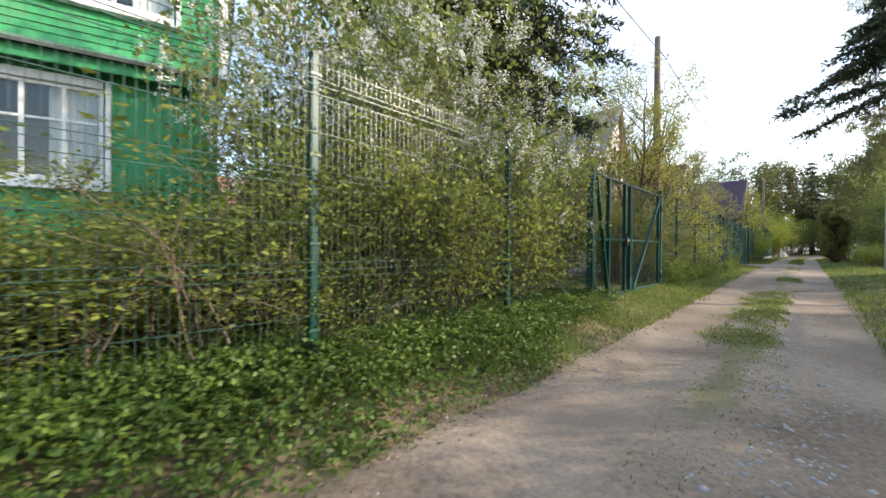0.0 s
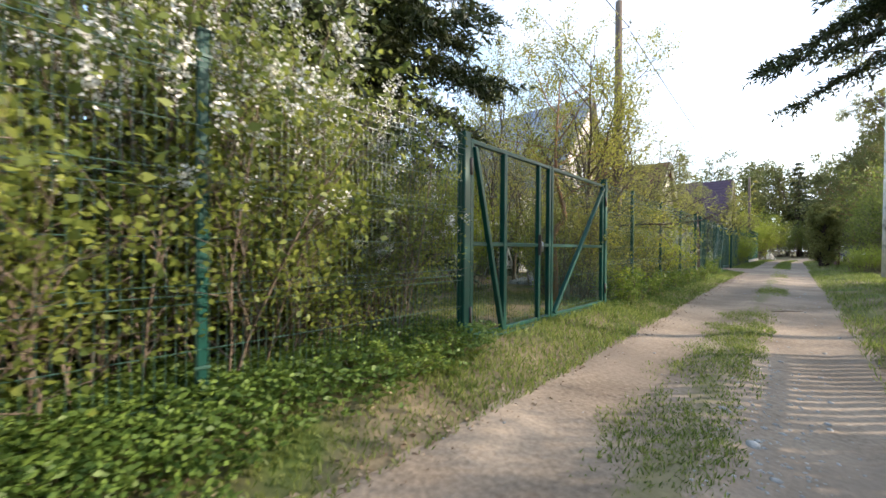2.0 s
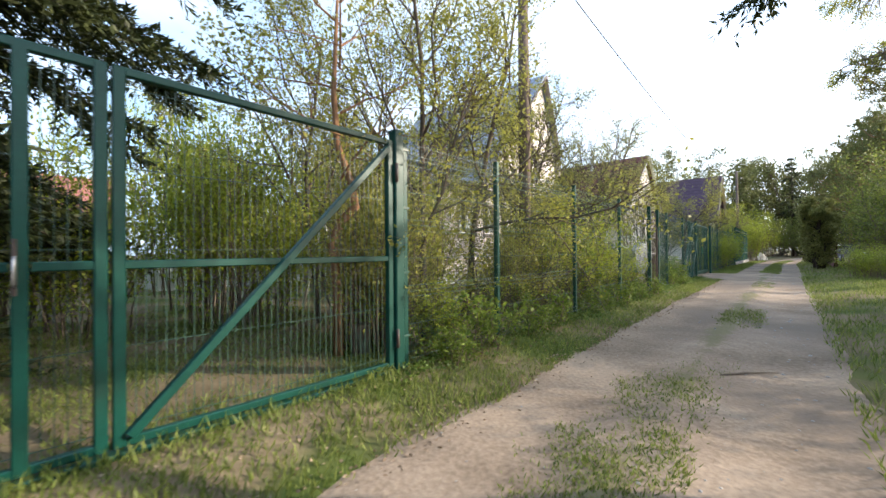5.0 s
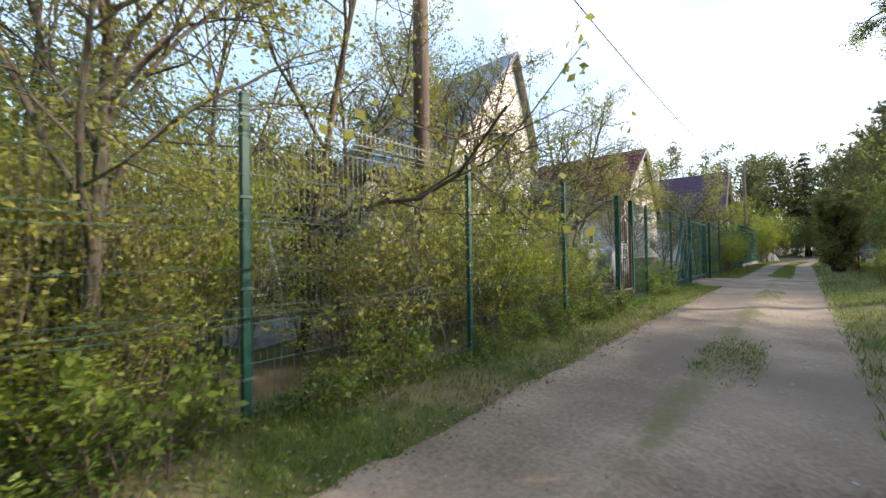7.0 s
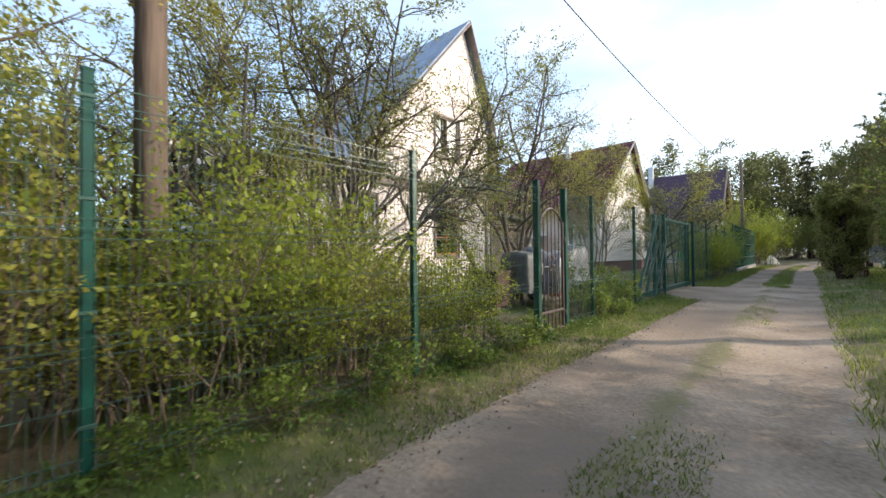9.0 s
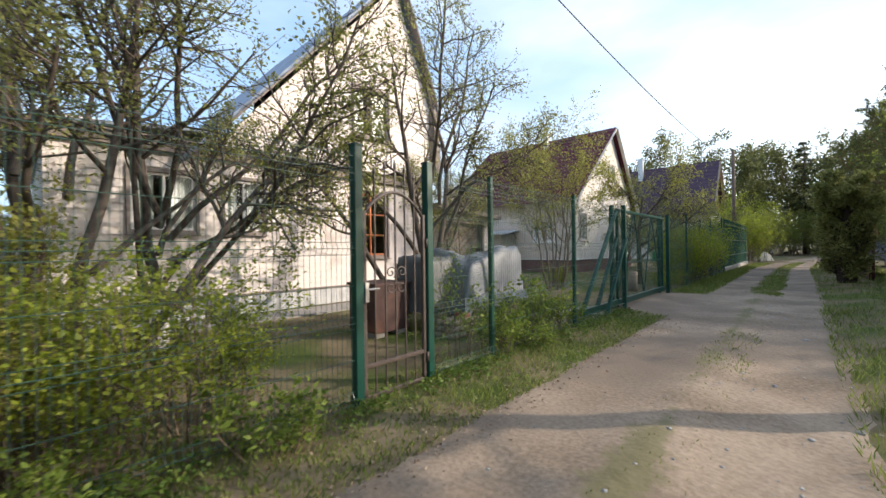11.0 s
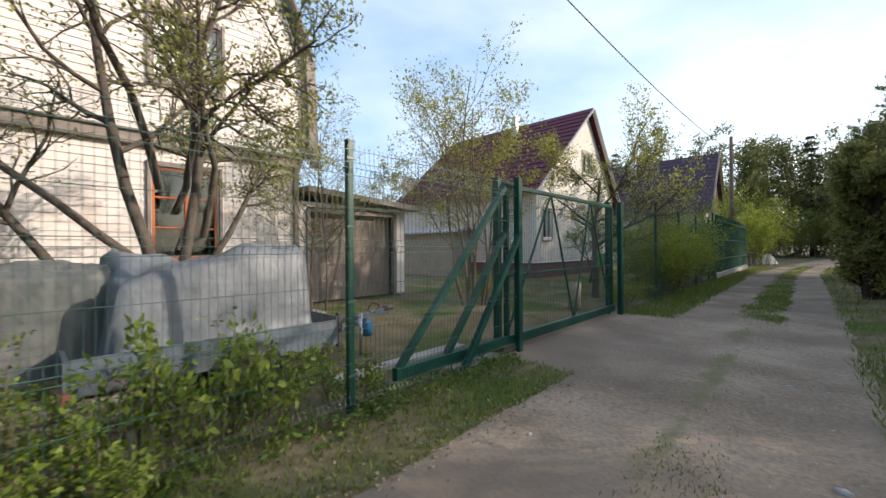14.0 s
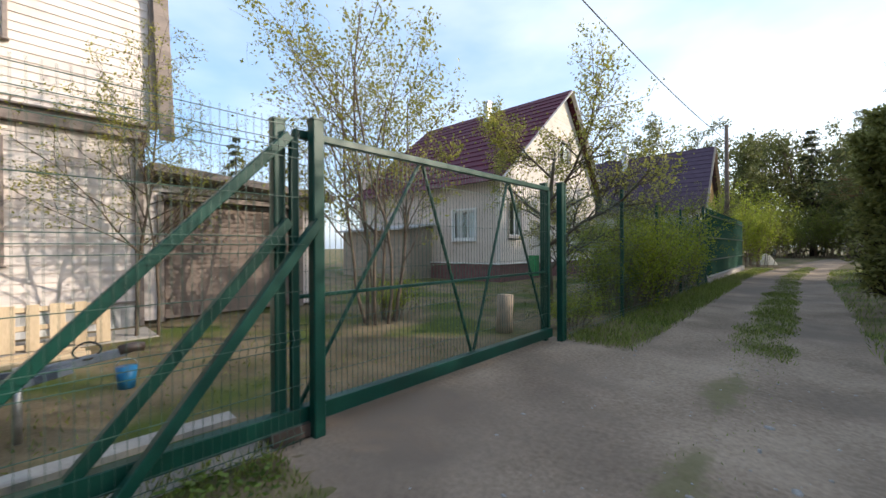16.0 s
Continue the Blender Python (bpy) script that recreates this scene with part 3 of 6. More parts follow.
def house_green():
    """Green boarded house behind the hedge, turned a little from the lane."""
    h = thing("house", "two-storey green boarded house with white windows", "house", (-4.09, 2.58, 0), turn=-14.7)
    w1, w2, w3 = (-2.95, -1.35, 1.80, 3.06), (-1.9, -0.55, 4.15, 5.5), (-6.5, -4.9, 1.80, 3.06)
    g = Geo()
    wall = new("wall")
    wall.parent = h
    for i in range(92):
        y = -9.2 + i * 0.1
        spans = [(0.1, 3.3)]
        for a, b, c, d in (w1, w3):
            if y + 0.1 > a + 0.01 and y < b - 0.01:
                spans = [(0.1, c), (d, 3.3)]
        for s in spans:
            part("board", Geo().box((-0.1, y + 0.002, s[0]), (0.0 if i % 2 else 0.008, y + 0.1, s[1])), M_GREENBOARD, wall)
    board_wall("upper_wall", h, lambda z: -9.2, lambda z: 0.12, 3.5, 6.2, 0.1, [w2], M_GREENBOARD).matrix_basis = pose(0.22, 0, 0)
    g = Geo()
    g.add([(0.1, -9.3, 3.58), (0.42, -9.3, 3.40), (0.42, 0.25, 3.40), (0.1, 0.25, 3.58), (0.1, -9.3, 3.54), (0.40, -9.3, 3.36), (0.40, 0.25, 3.36), (0.1, 0.25, 3.54)],
          [(0, 1, 2, 3), (7, 6, 5, 4), (0, 4, 5, 1), (1, 5, 6, 2), (2, 6, 7, 3), (3, 7, 4, 0)])
    part("ledge", g, M_STEEL, h, "grey metal drip ledge")
    g = Geo().beam((0.27, -9.2, 3.30), (0.27, 0.1, 3.30), 0.05, 0.16)
    part("fascia", g, M_GREENBOARD, h)
    g = Geo().beam((0.24, 0.06, 3.45), (0.24, 0.06, 6.2), 0.1, 0.12)
    part("corner_board", g, M_WHITE, h)
    window(h, *w1, M_WHITE, M_WHITE, 4, 2, casing=0.11)
    window(h, *w3, M_WHITE, M_WHITE, 4, 2, casing=0.11)
    window(h, *w2, M_WHITE, M_WHITE, 2, 1, casing=0.11, x=0.22)
    g = Geo().box((-7, -0.1, 0), (-0.11, 0.0, 3.4)).box((-7, 0.0, 3.4), (0.1, 0.1, 6.2)).box((-7, -9.2, 0), (-6.9, -0.1, 6.2)).box((-6.9, -9.2, 0), (-0.1, -9.1, 6.2))
    part("side_wall", g, M_GREENBOARD, h)
    part("roof", slab([(0.7, -9.6, 6.1), (0.7, 0.6, 6.1), (-3.4, 0.6, 9.2), (-3.4, -9.6, 9.2)], 0.08), M_SHEETGREY, h)
    part("roof", slab([(-7.6, -9.6, 6.1), (-7.6, 0.6, 6.1), (-3.4, 0.6, 9.2), (-3.4, -9.6, 9.2)], 0.08), M_SHEETGREY, h)
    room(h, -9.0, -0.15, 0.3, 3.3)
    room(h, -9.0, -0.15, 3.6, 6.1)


def house_red_roof():
    """Cream house with a dark red metal tile roof."""
    h = thing("house", "cream house with dark red metal tile roof", "house", (-6.2, 0, 0))
    z0 = 4.25
    left, right = line(39.0, 4.3, 44.8, 9.05), line(48.75, 4.3, 44.8, 9.05)
    w1, w2 = (39.6, 40.5, 1.9, 3.3), (44.1, 45.3, 5.6, 6.75)
    board_wall("wall", h, lambda z: 39.0, lambda z: 48.6, 0.75, 4.30, 0.2, [w1], M_CREAM, 0.2, 0.008)
    board_wall("gable", h, left, right, 4.3, 9.0, 0.2, [w2], M_CREAM, 0.2, 0.008)
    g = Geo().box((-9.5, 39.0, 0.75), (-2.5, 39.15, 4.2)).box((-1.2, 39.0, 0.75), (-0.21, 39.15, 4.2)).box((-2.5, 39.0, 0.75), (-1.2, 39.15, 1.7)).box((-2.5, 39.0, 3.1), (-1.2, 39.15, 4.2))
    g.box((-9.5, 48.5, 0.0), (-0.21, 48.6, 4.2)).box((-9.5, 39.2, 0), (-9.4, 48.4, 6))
    part("side_wall", g, M_SHADESIDE, h, "beige boarded side wall toned down for shade")
    g = Geo().box((-9.6, 38.95, -0.3), (0.03, 39.02, 0.74)).box((-0.1, 39.03, -0.3), (0.03, 48.6, 0.74))
    part("plinth", g, M_PLINTH, h, "plum red plinth")
    g = Geo().beam((-9.6, 38.93, 0.76), (0.06, 38.93, 0.76), 0.08, 0.05).beam((0.06, 38.95, 0.76), (0.06, 48.6, 0.76), 0.08, 0.05)
    part("plinth_rail", g, M_WHITE, h)
    g = Geo().beam((0.02, 38.98, 0.76), (0.02, 38.98, 4.2), 0.12, 0.12)
    part("corner_board", g, M_CREAM, h)
    tiled_roof(h, (0.35, 38.45, 4.0), (-9.8, 38.45, 4.0), (-9.8, 44.8, 9.25), (0.35, 44.8, 9.25), 16, M_ROOFRED)
    tiled_roof(h, (0.35, 49.2, 3.9), (-9.8, 49.2, 3.9), (-9.8, 44.8, 9.25), (0.35, 44.8, 9.25), 16, M_ROOFRED)
    g = Geo().beam((0.36, 38.45, 3.95), (0.36, 44.8, 9.2), 0.04, 0.2, up=(1, 0, 0)).beam((0.36, 49.2, 3.85), (0.36, 44.8, 9.2), 0.04, 0.2, up=(1, 0, 0))
    part("barge_board", g, M_CREAM, h)
    window(h, *w1, M_WHITE, M_SHADESIDE, 2, 1)
    window(h, *w2, M_WHITE, M_SHADESIDE, 2, 1)
    s = new("side_window")
    s.parent = h
    s.matrix_basis = pose(-1.85, 39.0, 0, 0, 0, -90)
    window(s, -0.6, 0.6, 1.8, 3.0, M_WHITE, M_WHITE, 3, 1, name="casement")
    room(h, 39.2, 48.4, 0.8, 4.2)
    room(h, 42.5, 47.0, 4.4, 7.0)
    g = Geo().box((-4.3, 43.7, 8.2), (-4.0, 44.0, 9.5)).box((-4.36, 43.64, 9.5), (-3.94, 44.06, 9.56))
    part("chimney", g, M_STEEL, h)
    porch = thing("outbuilding", "low grey shed with a plank wall", "shed", (-12.5, 37.5, 0))
    part("wall", Geo().box((-2.5, 0, -0.1), (2.5, 3, 2.3)), M_WOODOLD, porch)
    part("roof", slab([(-2.8, -0.3, 2.3), (2.8, -0.3, 2.3), (2.8, 3.2, 2.8), (-2.8, 3.2, 2.8)], 0.08), M_SHEETGREY, porch)


def house_purple_roof():
    h = thing("house", "far house with purple metal roof and wooden gable", "house", (-4.0, 0, 0))
    left, right = line(66.2, 5.2, 70.4, 10.6), line(74.6, 5.2, 70.4, 10.6)
    board_wall("gable", h, left, right, 5.2, 10.6, 0.3, [(69.7, 71.1, 6.6, 7.9)], M_OCHRE)
    board_wall("wall", h, lambda z: 66.4, lambda z: 74.4, 0.0, 5.1, 0.3, [(68, 69.4, 1.6, 3.2)], M_CREAM)
    part("side_wall", Geo().box((-11.5, 66.4, -0.2), (-0.15, 66.6, 5.4)).box((-11.5, 74.2, -0.2), (-0.15, 74.4, 5.4)).box((-11.5, 66.6, -0.2), (-11.4, 74.2, 5.4)), M_CREAM, h)
    tiled_roof(h, (0.5, 65.7, 4.6), (-12, 65.7, 4.6), (-12, 70.4, 10.8), (0.5, 70.4, 10.8), 14, M_ROOFPURPLE)
    tiled_roof(h, (0.5, 75.1, 4.6), (-12, 75.1, 4.6), (-12, 70.4, 10.8), (0.5, 70.4, 10.8), 14, M_ROOFPURPLE)
    g = Geo().beam((0.52, 65.7, 4.5), (0.52, 70.4, 10.7), 0.06, 0.26, up=(1, 0, 0)).beam((0.52, 75.1, 4.5), (0.52, 70.4, 10.7), 0.06, 0.26, up=(1, 0, 0))
    part("barge_board", g, M_WOODOLD, h)
    window(h, 69.7, 71.1, 6.6, 7.9, M_WHITE, M_WHITE, 2, 1)
    window(h, 68, 69.4, 1.6, 3.2, M_WHITE, M_WHITE, 2, 1)
    room(h, 66.7, 74.0, 0.1, 5.1)
    room(h, 69, 71.8, 5.3, 8.2)
    g = Geo().box((-7.5, 69.3, 9.0), (-7.0, 69.8, 11.9)).box((-7.56, 69.24, 11.9), (-6.94, 69.86, 12.05))
    part("chimney", g, M_STEEL, h, "pale metal chimney")


def red_shed():
    s = thing("shed", "small shed with red-brown sheet roof behind the gate", "shed", (-15.5, 8.5, 0))
    part("wall", Geo().box((-2.4, -2.2, -0.1), (2.2, 2.2, 2.0)), M_WOODOLD, s)
    part("roof", slab([(2.7, -2.6, 1.9), (2.7, 2.6, 1.9), (-0.1, 2.6, 3.9), (-0.1, -2.6, 3.9)], 0.08), M_BRICKRED, s)
    part("roof", slab([(-2.9, -2.6, 1.9), (-2.9, 2.6, 1.9), (-0.1, 2.6, 3.9), (-0.1, -2.6, 3.9)], 0.08), M_BRICKRED, s)
    part("door", Geo().box((2.2, -0.5, 0), (2.25, 0.4, 1.85)), M_WHITE, s)
    g = thing("greenhouse", "small white-framed greenhouse beyond the lawn", "greenhouse", (-13.0, 13.2, 0))
    fr = Geo()
    for i in range(5):
        y = -1.6 + 0.8 * i
        fr.tube([(1.1, y, 0), (1.1, y, 1.2), (0.6, y, 1.75), (0, y, 1.95), (-0.6, y, 1.75), (-1.1, y, 1.2), (-1.1, y, 0)], [0.03] * 7, 6)
    for x, z in ((1.1, 0.6), (1.1, 1.2), (0, 1.95), (-1.1, 1.2)):
        fr.tube([(x, -1.6, z), (x, 1.6, z)], [0.025] * 2, 6)
    part("frame", fr, M_WHITE, g)
    part("cover", Geo().box((-1.05, -1.55, 0.02), (1.05, 1.55, 1.2)), M_CURTAIN, g)


# ---- fence of folded wire panels ----
def wire_panel_mesh(width=2.5, height=2.28, step=0.05):
    g = Geo()
    folds = (0.10, 0.76, 1.42, 2.08)

    def offset(z):
        return max(0.0, 0.030 - min(abs(z - f) for f in folds) * 0.6)

    zs = sorted({0.0, height, *(f + d for f in folds for d in (-0.05, 0, 0.05))})
    r = 0.0015
    n = int(width / step)
    for i in range(n):
        y = step * (i + 0.5)
        pts = [(offset(z), y, z) for z in zs]
        vs, fs = [], []
        for x, yy, z in pts:
            vs += [(x - r, yy - r, z), (x + r, yy - r, z), (x + r, yy + r, z), (x - r, yy + r, z)]
        for k in range(len(pts) - 1):
            for j in range(4):
                fs.append((4 * k + j, 4 * k + (j + 1) % 4, 4 * k + 4 + (j + 1) % 4, 4 * k + 4 + j))
        g.add(vs, fs)
    for z in sorted({0.43, 1.09, 1.75, 2.24, *(f + d for f in folds for d in (-0.055, 0, 0.055))}):
        g.beam((offset(z) + 0.005, 0, z), (offset(z) + 0.005, width, z), 0.005, 0.005, 0.001)
    me = bpy.data.meshes.new("wire_panel")
    me.from_pydata(g.v, [], g.f)
    me.materials.append(M_WIRE)
    return me


PANEL = wire_panel_mesh()


def fence_post(parent, y, h=2.34, w=0.06, x=0.0):
    g = Geo()
    g.beam((x, y, -0.3), (x, y, h - 0.012), w, w, 0.008)
    p = part("post", g, M_GREEN, parent)
    g = Geo()
    g.beam((x, y, h - 0.014), (x, y, h), w + 0.008, w + 0.008, 0.004)
    part("cap", g, M_GREEN, p)
    for z in (0.35, 0.98, 1.62, 2.2):
        g = Geo()
        g.beam((x + w / 2 + 0.003, y - w / 2 - 0.012, z), (x + w / 2 + 0.003, y + w / 2 + 0.012, z), 0.010, 0.022, 0.003)
        part("clamp", g, M_WIRE, p)
    return p


def wire_fence(ys, label, heights=None, dz=0.03, bare=()):
    f = thing("wire_fence", label, "fence", group="lane fence")
    for i, y in enumerate(ys):
        if i in bare:
            continue
        fence_post(f, y, heights[i] if heights else 2.36)
    for a, b in zip(ys, ys[1:]):
        m = pose(0.035, a + 0.01, dz) @ Matrix.Diagonal((1, (b - a - 0.02) / 2.5, 1, 1))
        tagged(piece("wire_panel", PANEL, f, m), kind="stuff")
    return f


def fill_wires(y0, y1, z0, z1, x, step=0.05, cross=(0.5, 1.0)):
    g = Geo()
    r = 0.0019
    n = int((y1 - y0) / step)
    for i in range(1, n):
        y = y0 + (y1 - y0) * i / n
        g.box((x - r, y - r, z0), (x + r, y + r, z1))
    for c in cross:
        z = z0 + (z1 - z0) * c
        g.box((x - r, y0, z - r), (x + r, y1, z + r))
    return g


def double_gate():
    """Green steel double gate with a wicket door in one leaf and diagonal braces."""
    gate = thing("double_gate", "green steel gate with wire infill and diagonal braces", "gate")
    for y, h in ((6.98, 2.30), (11.13, 2.36)):
        g = Geo().beam((0, y, -0.3), (0, y, h), 0.11, 0.11, 0.01)
        p = part("gate_post", g, M_GREEN, gate)
        part("cap", Geo().beam((0, y, h), (0, y, h + 0.012), 0.12, 0.12, 0.004), M_GREEN, p)
        s = 1 if y < 9 else -1
        for z in (0.35, 1.95):
            part("hinge", Geo().tube([(0.062, y + s * 0.05, z - 0.09), (0.062, y + s * 0.05, z + 0.09)], [0.016, 0.016], 8), M_IRON, p)
    x = 0.0

    def leaf(name, y0, y1, brace, mids):
        fr = Geo()
        for y in (y0 + 0.03, y1 - 0.03):
            fr.beam((x, y, 0.08), (x, y, 2.26), 0.06, 0.06)
        for z in (0.10, 2.24):
            fr.beam((x, y0 + 0.06, z), (x, y1 - 0.06, z), 0.05, 0.05)
        lf = part(name, fr, M_GREEN, gate)
        for a, b in mids:
            part("cross_rail", Geo().beam((x, a, 1.12), (x, b, 1.12), 0.045, 0.05), M_GREEN, lf)
        p, q = brace
        part("brace", Geo().beam(p, q, 0.06, 0.055), M_GREEN, lf)
        part("wire_infill", fill_wires(y0 + 0.06, y1 - 0.06, 0.13, 2.2, x - 0.012, 0.05, (0.02, 0.25, 0.52, 0.75, 0.98)), M_WIRE, lf)
        return lf

    one = leaf("leaf_frame", 7.06, 8.955, ((x + 0.035, 7.12, 2.18), (x + 0.035, 7.68, 0.12)), ((7.1, 7.72), (7.80, 8.58), (8.66, 8.92)))
    g = Geo()
    g.beam((x, 7.755, 0.08), (x, 7.755, 2.22), 0.07, 0.07)
    g.beam((x, 8.62, 0.08), (x, 8.62, 2.22), 0.06, 0.06)
    part("wicket_frame", g, M_GREEN, one)
    part("lock_plate", Geo().beam((0.04, 8.60, 0.98), (0.04, 8.60, 1.26), 0.05, 0.02), M_IRON, one)
    part("handle", Geo().tube([(0.05, 8.60, 1.02), (0.085, 8.60, 1.04), (0.085, 8.60, 1.16), (0.05, 8.60, 1.18)], [0.009] * 4, 8), M_STEEL, one)
    leaf("leaf_frame", 8.975, 11.06, ((x + 0.035, 11.0, 2.18), (x + 0.035, 9.05, 0.14)), ((9.03, 11.0),))
    part("threshold", Geo().beam((x + 0.01, 7.0, 0.035), (x + 0.01, 11.0, 0.035), 0.1, 0.05), M_GREEN, gate)


def scroll(g, c, r, flip_y, flip_z, x=0.0, turns=1.35, n=22):
    pts = []
    for i in range(n):
        t = i / (n - 1)
        a = 2 * math.pi * turns * t
        k = r * (1 - 0.78 * t)
        pts.append((x, c[0] + flip_y * (0.9 * r - k * math.sin(a + 0.6)), c[1] + flip_z * (1.0 * r - k * math.cos(a + 0.6)) * 0.95))
    g.tube(pts, [0.007] * n, 6)


def iron_wicket():
    """Wrought iron garden gate between two green posts."""
    w = thing("garden_gate", "brown wrought iron gate with scrolls and spear tips", "gate")
    for y, h in ((20.40, 2.38), (21.31, 2.35)):
        p = part("gate_post", Geo().beam((0, y, -0.3), (0, y, h), 0.09, 0.09, 0.008), M_GREEN, w)
        part("cap", Geo().beam((0, y, h), (0, y, h + 0.014), 0.10, 0.10, 0.004), M_GREEN, p)
    y0, y1 = 20.475, 21.235
    fr = Geo()
    for y in (y0, y1):
        fr.beam((0, y, 0.05), (0, y, 1.80), 0.04, 0.04)
    for z in (0.07, 0.36):
        fr.beam((0, y0 + 0.02, z), (0, y1 - 0.02, z), 0.035, 0.04)
    lf = part("gate_frame", fr, M_IRON, w)
    n = 17
    arch = [(0, y0 + (y1 - y0) * i / (n - 1), 1.76 + 0.24 * math.sin(math.pi * i / (n - 1)) ** 0.8) for i in range(n)]
    part("arch", Geo().tube(arch, [0.018] * n, 6), M_IRON, lf)
    for i in range(5):
        y = y0 + (y1 - y0) * (i + 1) / 6
        top = 2.06 + 0.17 * math.sin(math.pi * (i + 1) / 6)
        b = part("bar", Geo().beam((0, y, 0.09), (0, y, top), 0.016, 0.016, 0.003), M_IRON, lf)
        part("spear_tip", Geo().tube([(0, y, top), (0, y, top + 0.03), (0, y, top + 0.10)], [0.008, 0.018, 0.002], 6, False), M_IRON, b)
    yc = (y0 + y1) / 2
    for fy in (-1, 1):
        for fz in (-1, 1):
            g = Geo()
            scroll(g, (yc + fy * 0.008, 1.14 + fz * 0.01), 0.068, fy, fz, 0.012)
            part("scroll", g, M_IRON, lf)
    part("lock", Geo().box((0.0, 20.46, 0.96), (0.045, 20.50, 1.14)), M_STEEL, lf)
    part("handle", Geo().tube([(0.04, 20.48, 1.08), (0.085, 20.48, 1.08), (0.09, 20.58, 1.08)], [0.009] * 3, 8), M_STEEL, lf)
    for z in (0.3, 1.5):
        part("hinge", Geo().tube([(0.03, 21.26, z - 0.05), (0.03, 21.26, z + 0.05)], [0.013] * 2, 8), M_IRON, lf)


def sliding_gate():
    """Cantilever gate: framed leaf with a braced counterweight tail behind paired posts."""
    s = thing("sliding_gate", "green steel cantilever sliding gate with braced tail", "gate")
    for x, y, h in ((0.0, 27.62, 2.36), (-0.2, 27.42, 2.36), (0.0, 31.55, 2.36), (-0.2, 31.42, 2.36)):
        p = part("gate_post", Geo().beam((x, y, -0.3), (x, y, h), 0.09, 0.09, 0.008), M_GREEN, s)
        part("cap", Geo().beam((x, y, h), (x, y, h + 0.014), 0.10, 0.10, 0.004), M_GREEN, p)
    x = -0.11
    fr = Geo()
    fr.beam((x, 25.55, 0.19), (x, 31.42, 0.17), 0.09, 0.13)
    fr.beam((x, 27.5, 2.27), (x, 31.36, 2.27), 0.06, 0.06)
    for y in (27.5, 31.36):
        fr.beam((x, y, 0.25), (x, y, 2.24), 0.06, 0.06)
    lf = part("leaf_frame", fr, M_GREEN, s)
    for p, q in (((x, 25.6, 0.24), (x, 27.46, 2.24)), ((x, 26.3, 0.24), (x, 27.46, 1.62)), ((0.03, 26.40, 0.02), (0.03, 27.62, 1.62))):
        part("tail_brace", Geo().beam(p, q, 0.07, 0.07), M_GREEN, lf)
    for p, q in (((28.85, 2.24), (29.6, 0.25)), ((30.35, 2.24), (29.65, 0.25)), ((30.40, 2.24), (31.3, 0.25)), ((28.80, 2.24), (27.55, 0.25))):
        part("brace", Geo().beam((x - 0.03, *p), (x - 0.03, *q), 0.03, 0.03), M_GREEN, lf)
    part("mid_rail", Geo().beam((x - 0.03, 27.53, 1.06), (x - 0.03, 31.33, 1.06), 0.03, 0.03), M_GREEN, lf)
    part("wire_infill", fill_wires(27.53, 31.33, 0.26, 2.24, x + 0.02, 0.05, (0.1, 0.3, 0.5, 0.7, 0.9)), M_WIRE, lf)
    part("roller_box", Geo().box((-0.30, 27.3, 0.0), (-0.02, 27.6, 0.14)), M_IRON, s)
    part("foundation", Geo().box((-0.32, 26.4, -0.1), (-0.02, 27.7, 0.05)), M_CONC, s)
    part("post_box", Geo().box((-0.33, 31.2, 1.0), (-0.25, 31.36, 1.3)), M_GREENBOARD, s, "green letter box")


def sheet_fence():
    """Tall dark green profiled sheet fence on a concrete base."""
    f = thing("sheet_fence", "tall dark green profiled steel fence on concrete base", "fence")
    part("base", Geo().box((-0.18, 43.2, -0.1), (0.06, 55.2, 0.26)), M_CONC, f)
    n = 5
    for i in range(n):
        a, b = 43.3 + i * 2.36, 43.3 + (i + 1) * 2.36
        part("post", Geo().beam((-0.10, a, 0.2), (-0.10, a, 2.9), 0.07, 0.07), M_GREEN, f)
        g, vs, k = Geo(), [], 36
        for j in range(k + 1):
            y = a + 0.04 + (b - a - 0.06) * j / k
            x = -0.03 + (0.022 if j % 4 in (1, 2) else 0)
            vs += [(x, y, 0.30), (x, y, 2.84)]
        g.add(vs, [(2 * j, 2 * j + 2, 2 * j + 3, 2 * j + 1) for j in range(k)])
        part("sheet_panel", g, M_GREENSHEET, f)
        for z in (0.9, 1.75, 2.6):
            part("rail", Geo().beam((0.02, a, z), (0.02, b, z), 0.04, 0.05), M_GREEN, f)


def utility_pole(x, y, h, label):
    p = thing("utility_pole", label, "pole", (x, y, 0))
    part("shaft", Geo().tube([(0, 0, -0.3), (0.02, 0, h * 0.5), (0.0, 0.02, h)], [0.135, 0.12, 0.095], 14), M_POLE, p)
    part("hook", Geo().tube([(0.08, 0, h - 0.85), (0.3, 0.02, h - 0.87), (0.34, 0.02, h - 0.75)], [0.012] * 3, 6), M_IRON, p)
    part("insulator", Geo().tube([(0.34, 0.02, h - 0.77), (0.34, 0.02, h - 0.71), (0.34, 0.02, h - 0.65)], [0.03, 0.045, 0.02], 10), M_WHITE, p)
    part("top_cap", Geo().tube([(0, 0.02, h), (0, 0.02, h + 0.02)], [0.10, 0.09], 12), M_STEEL, p)
    return p


def cable(a, b, sag, label):
    n = 40
    a, b = Vector(a), Vector(b)
    pts = [a.lerp(b, i / n) - Vector((0, 0, sag * 4 * (i / n) * (1 - i / n))) for i in range(n + 1)]
    return tagged(part("power_cable", Geo().tube(pts, [0.013] * (n + 1), 6), M_BLACK), label, "cable")


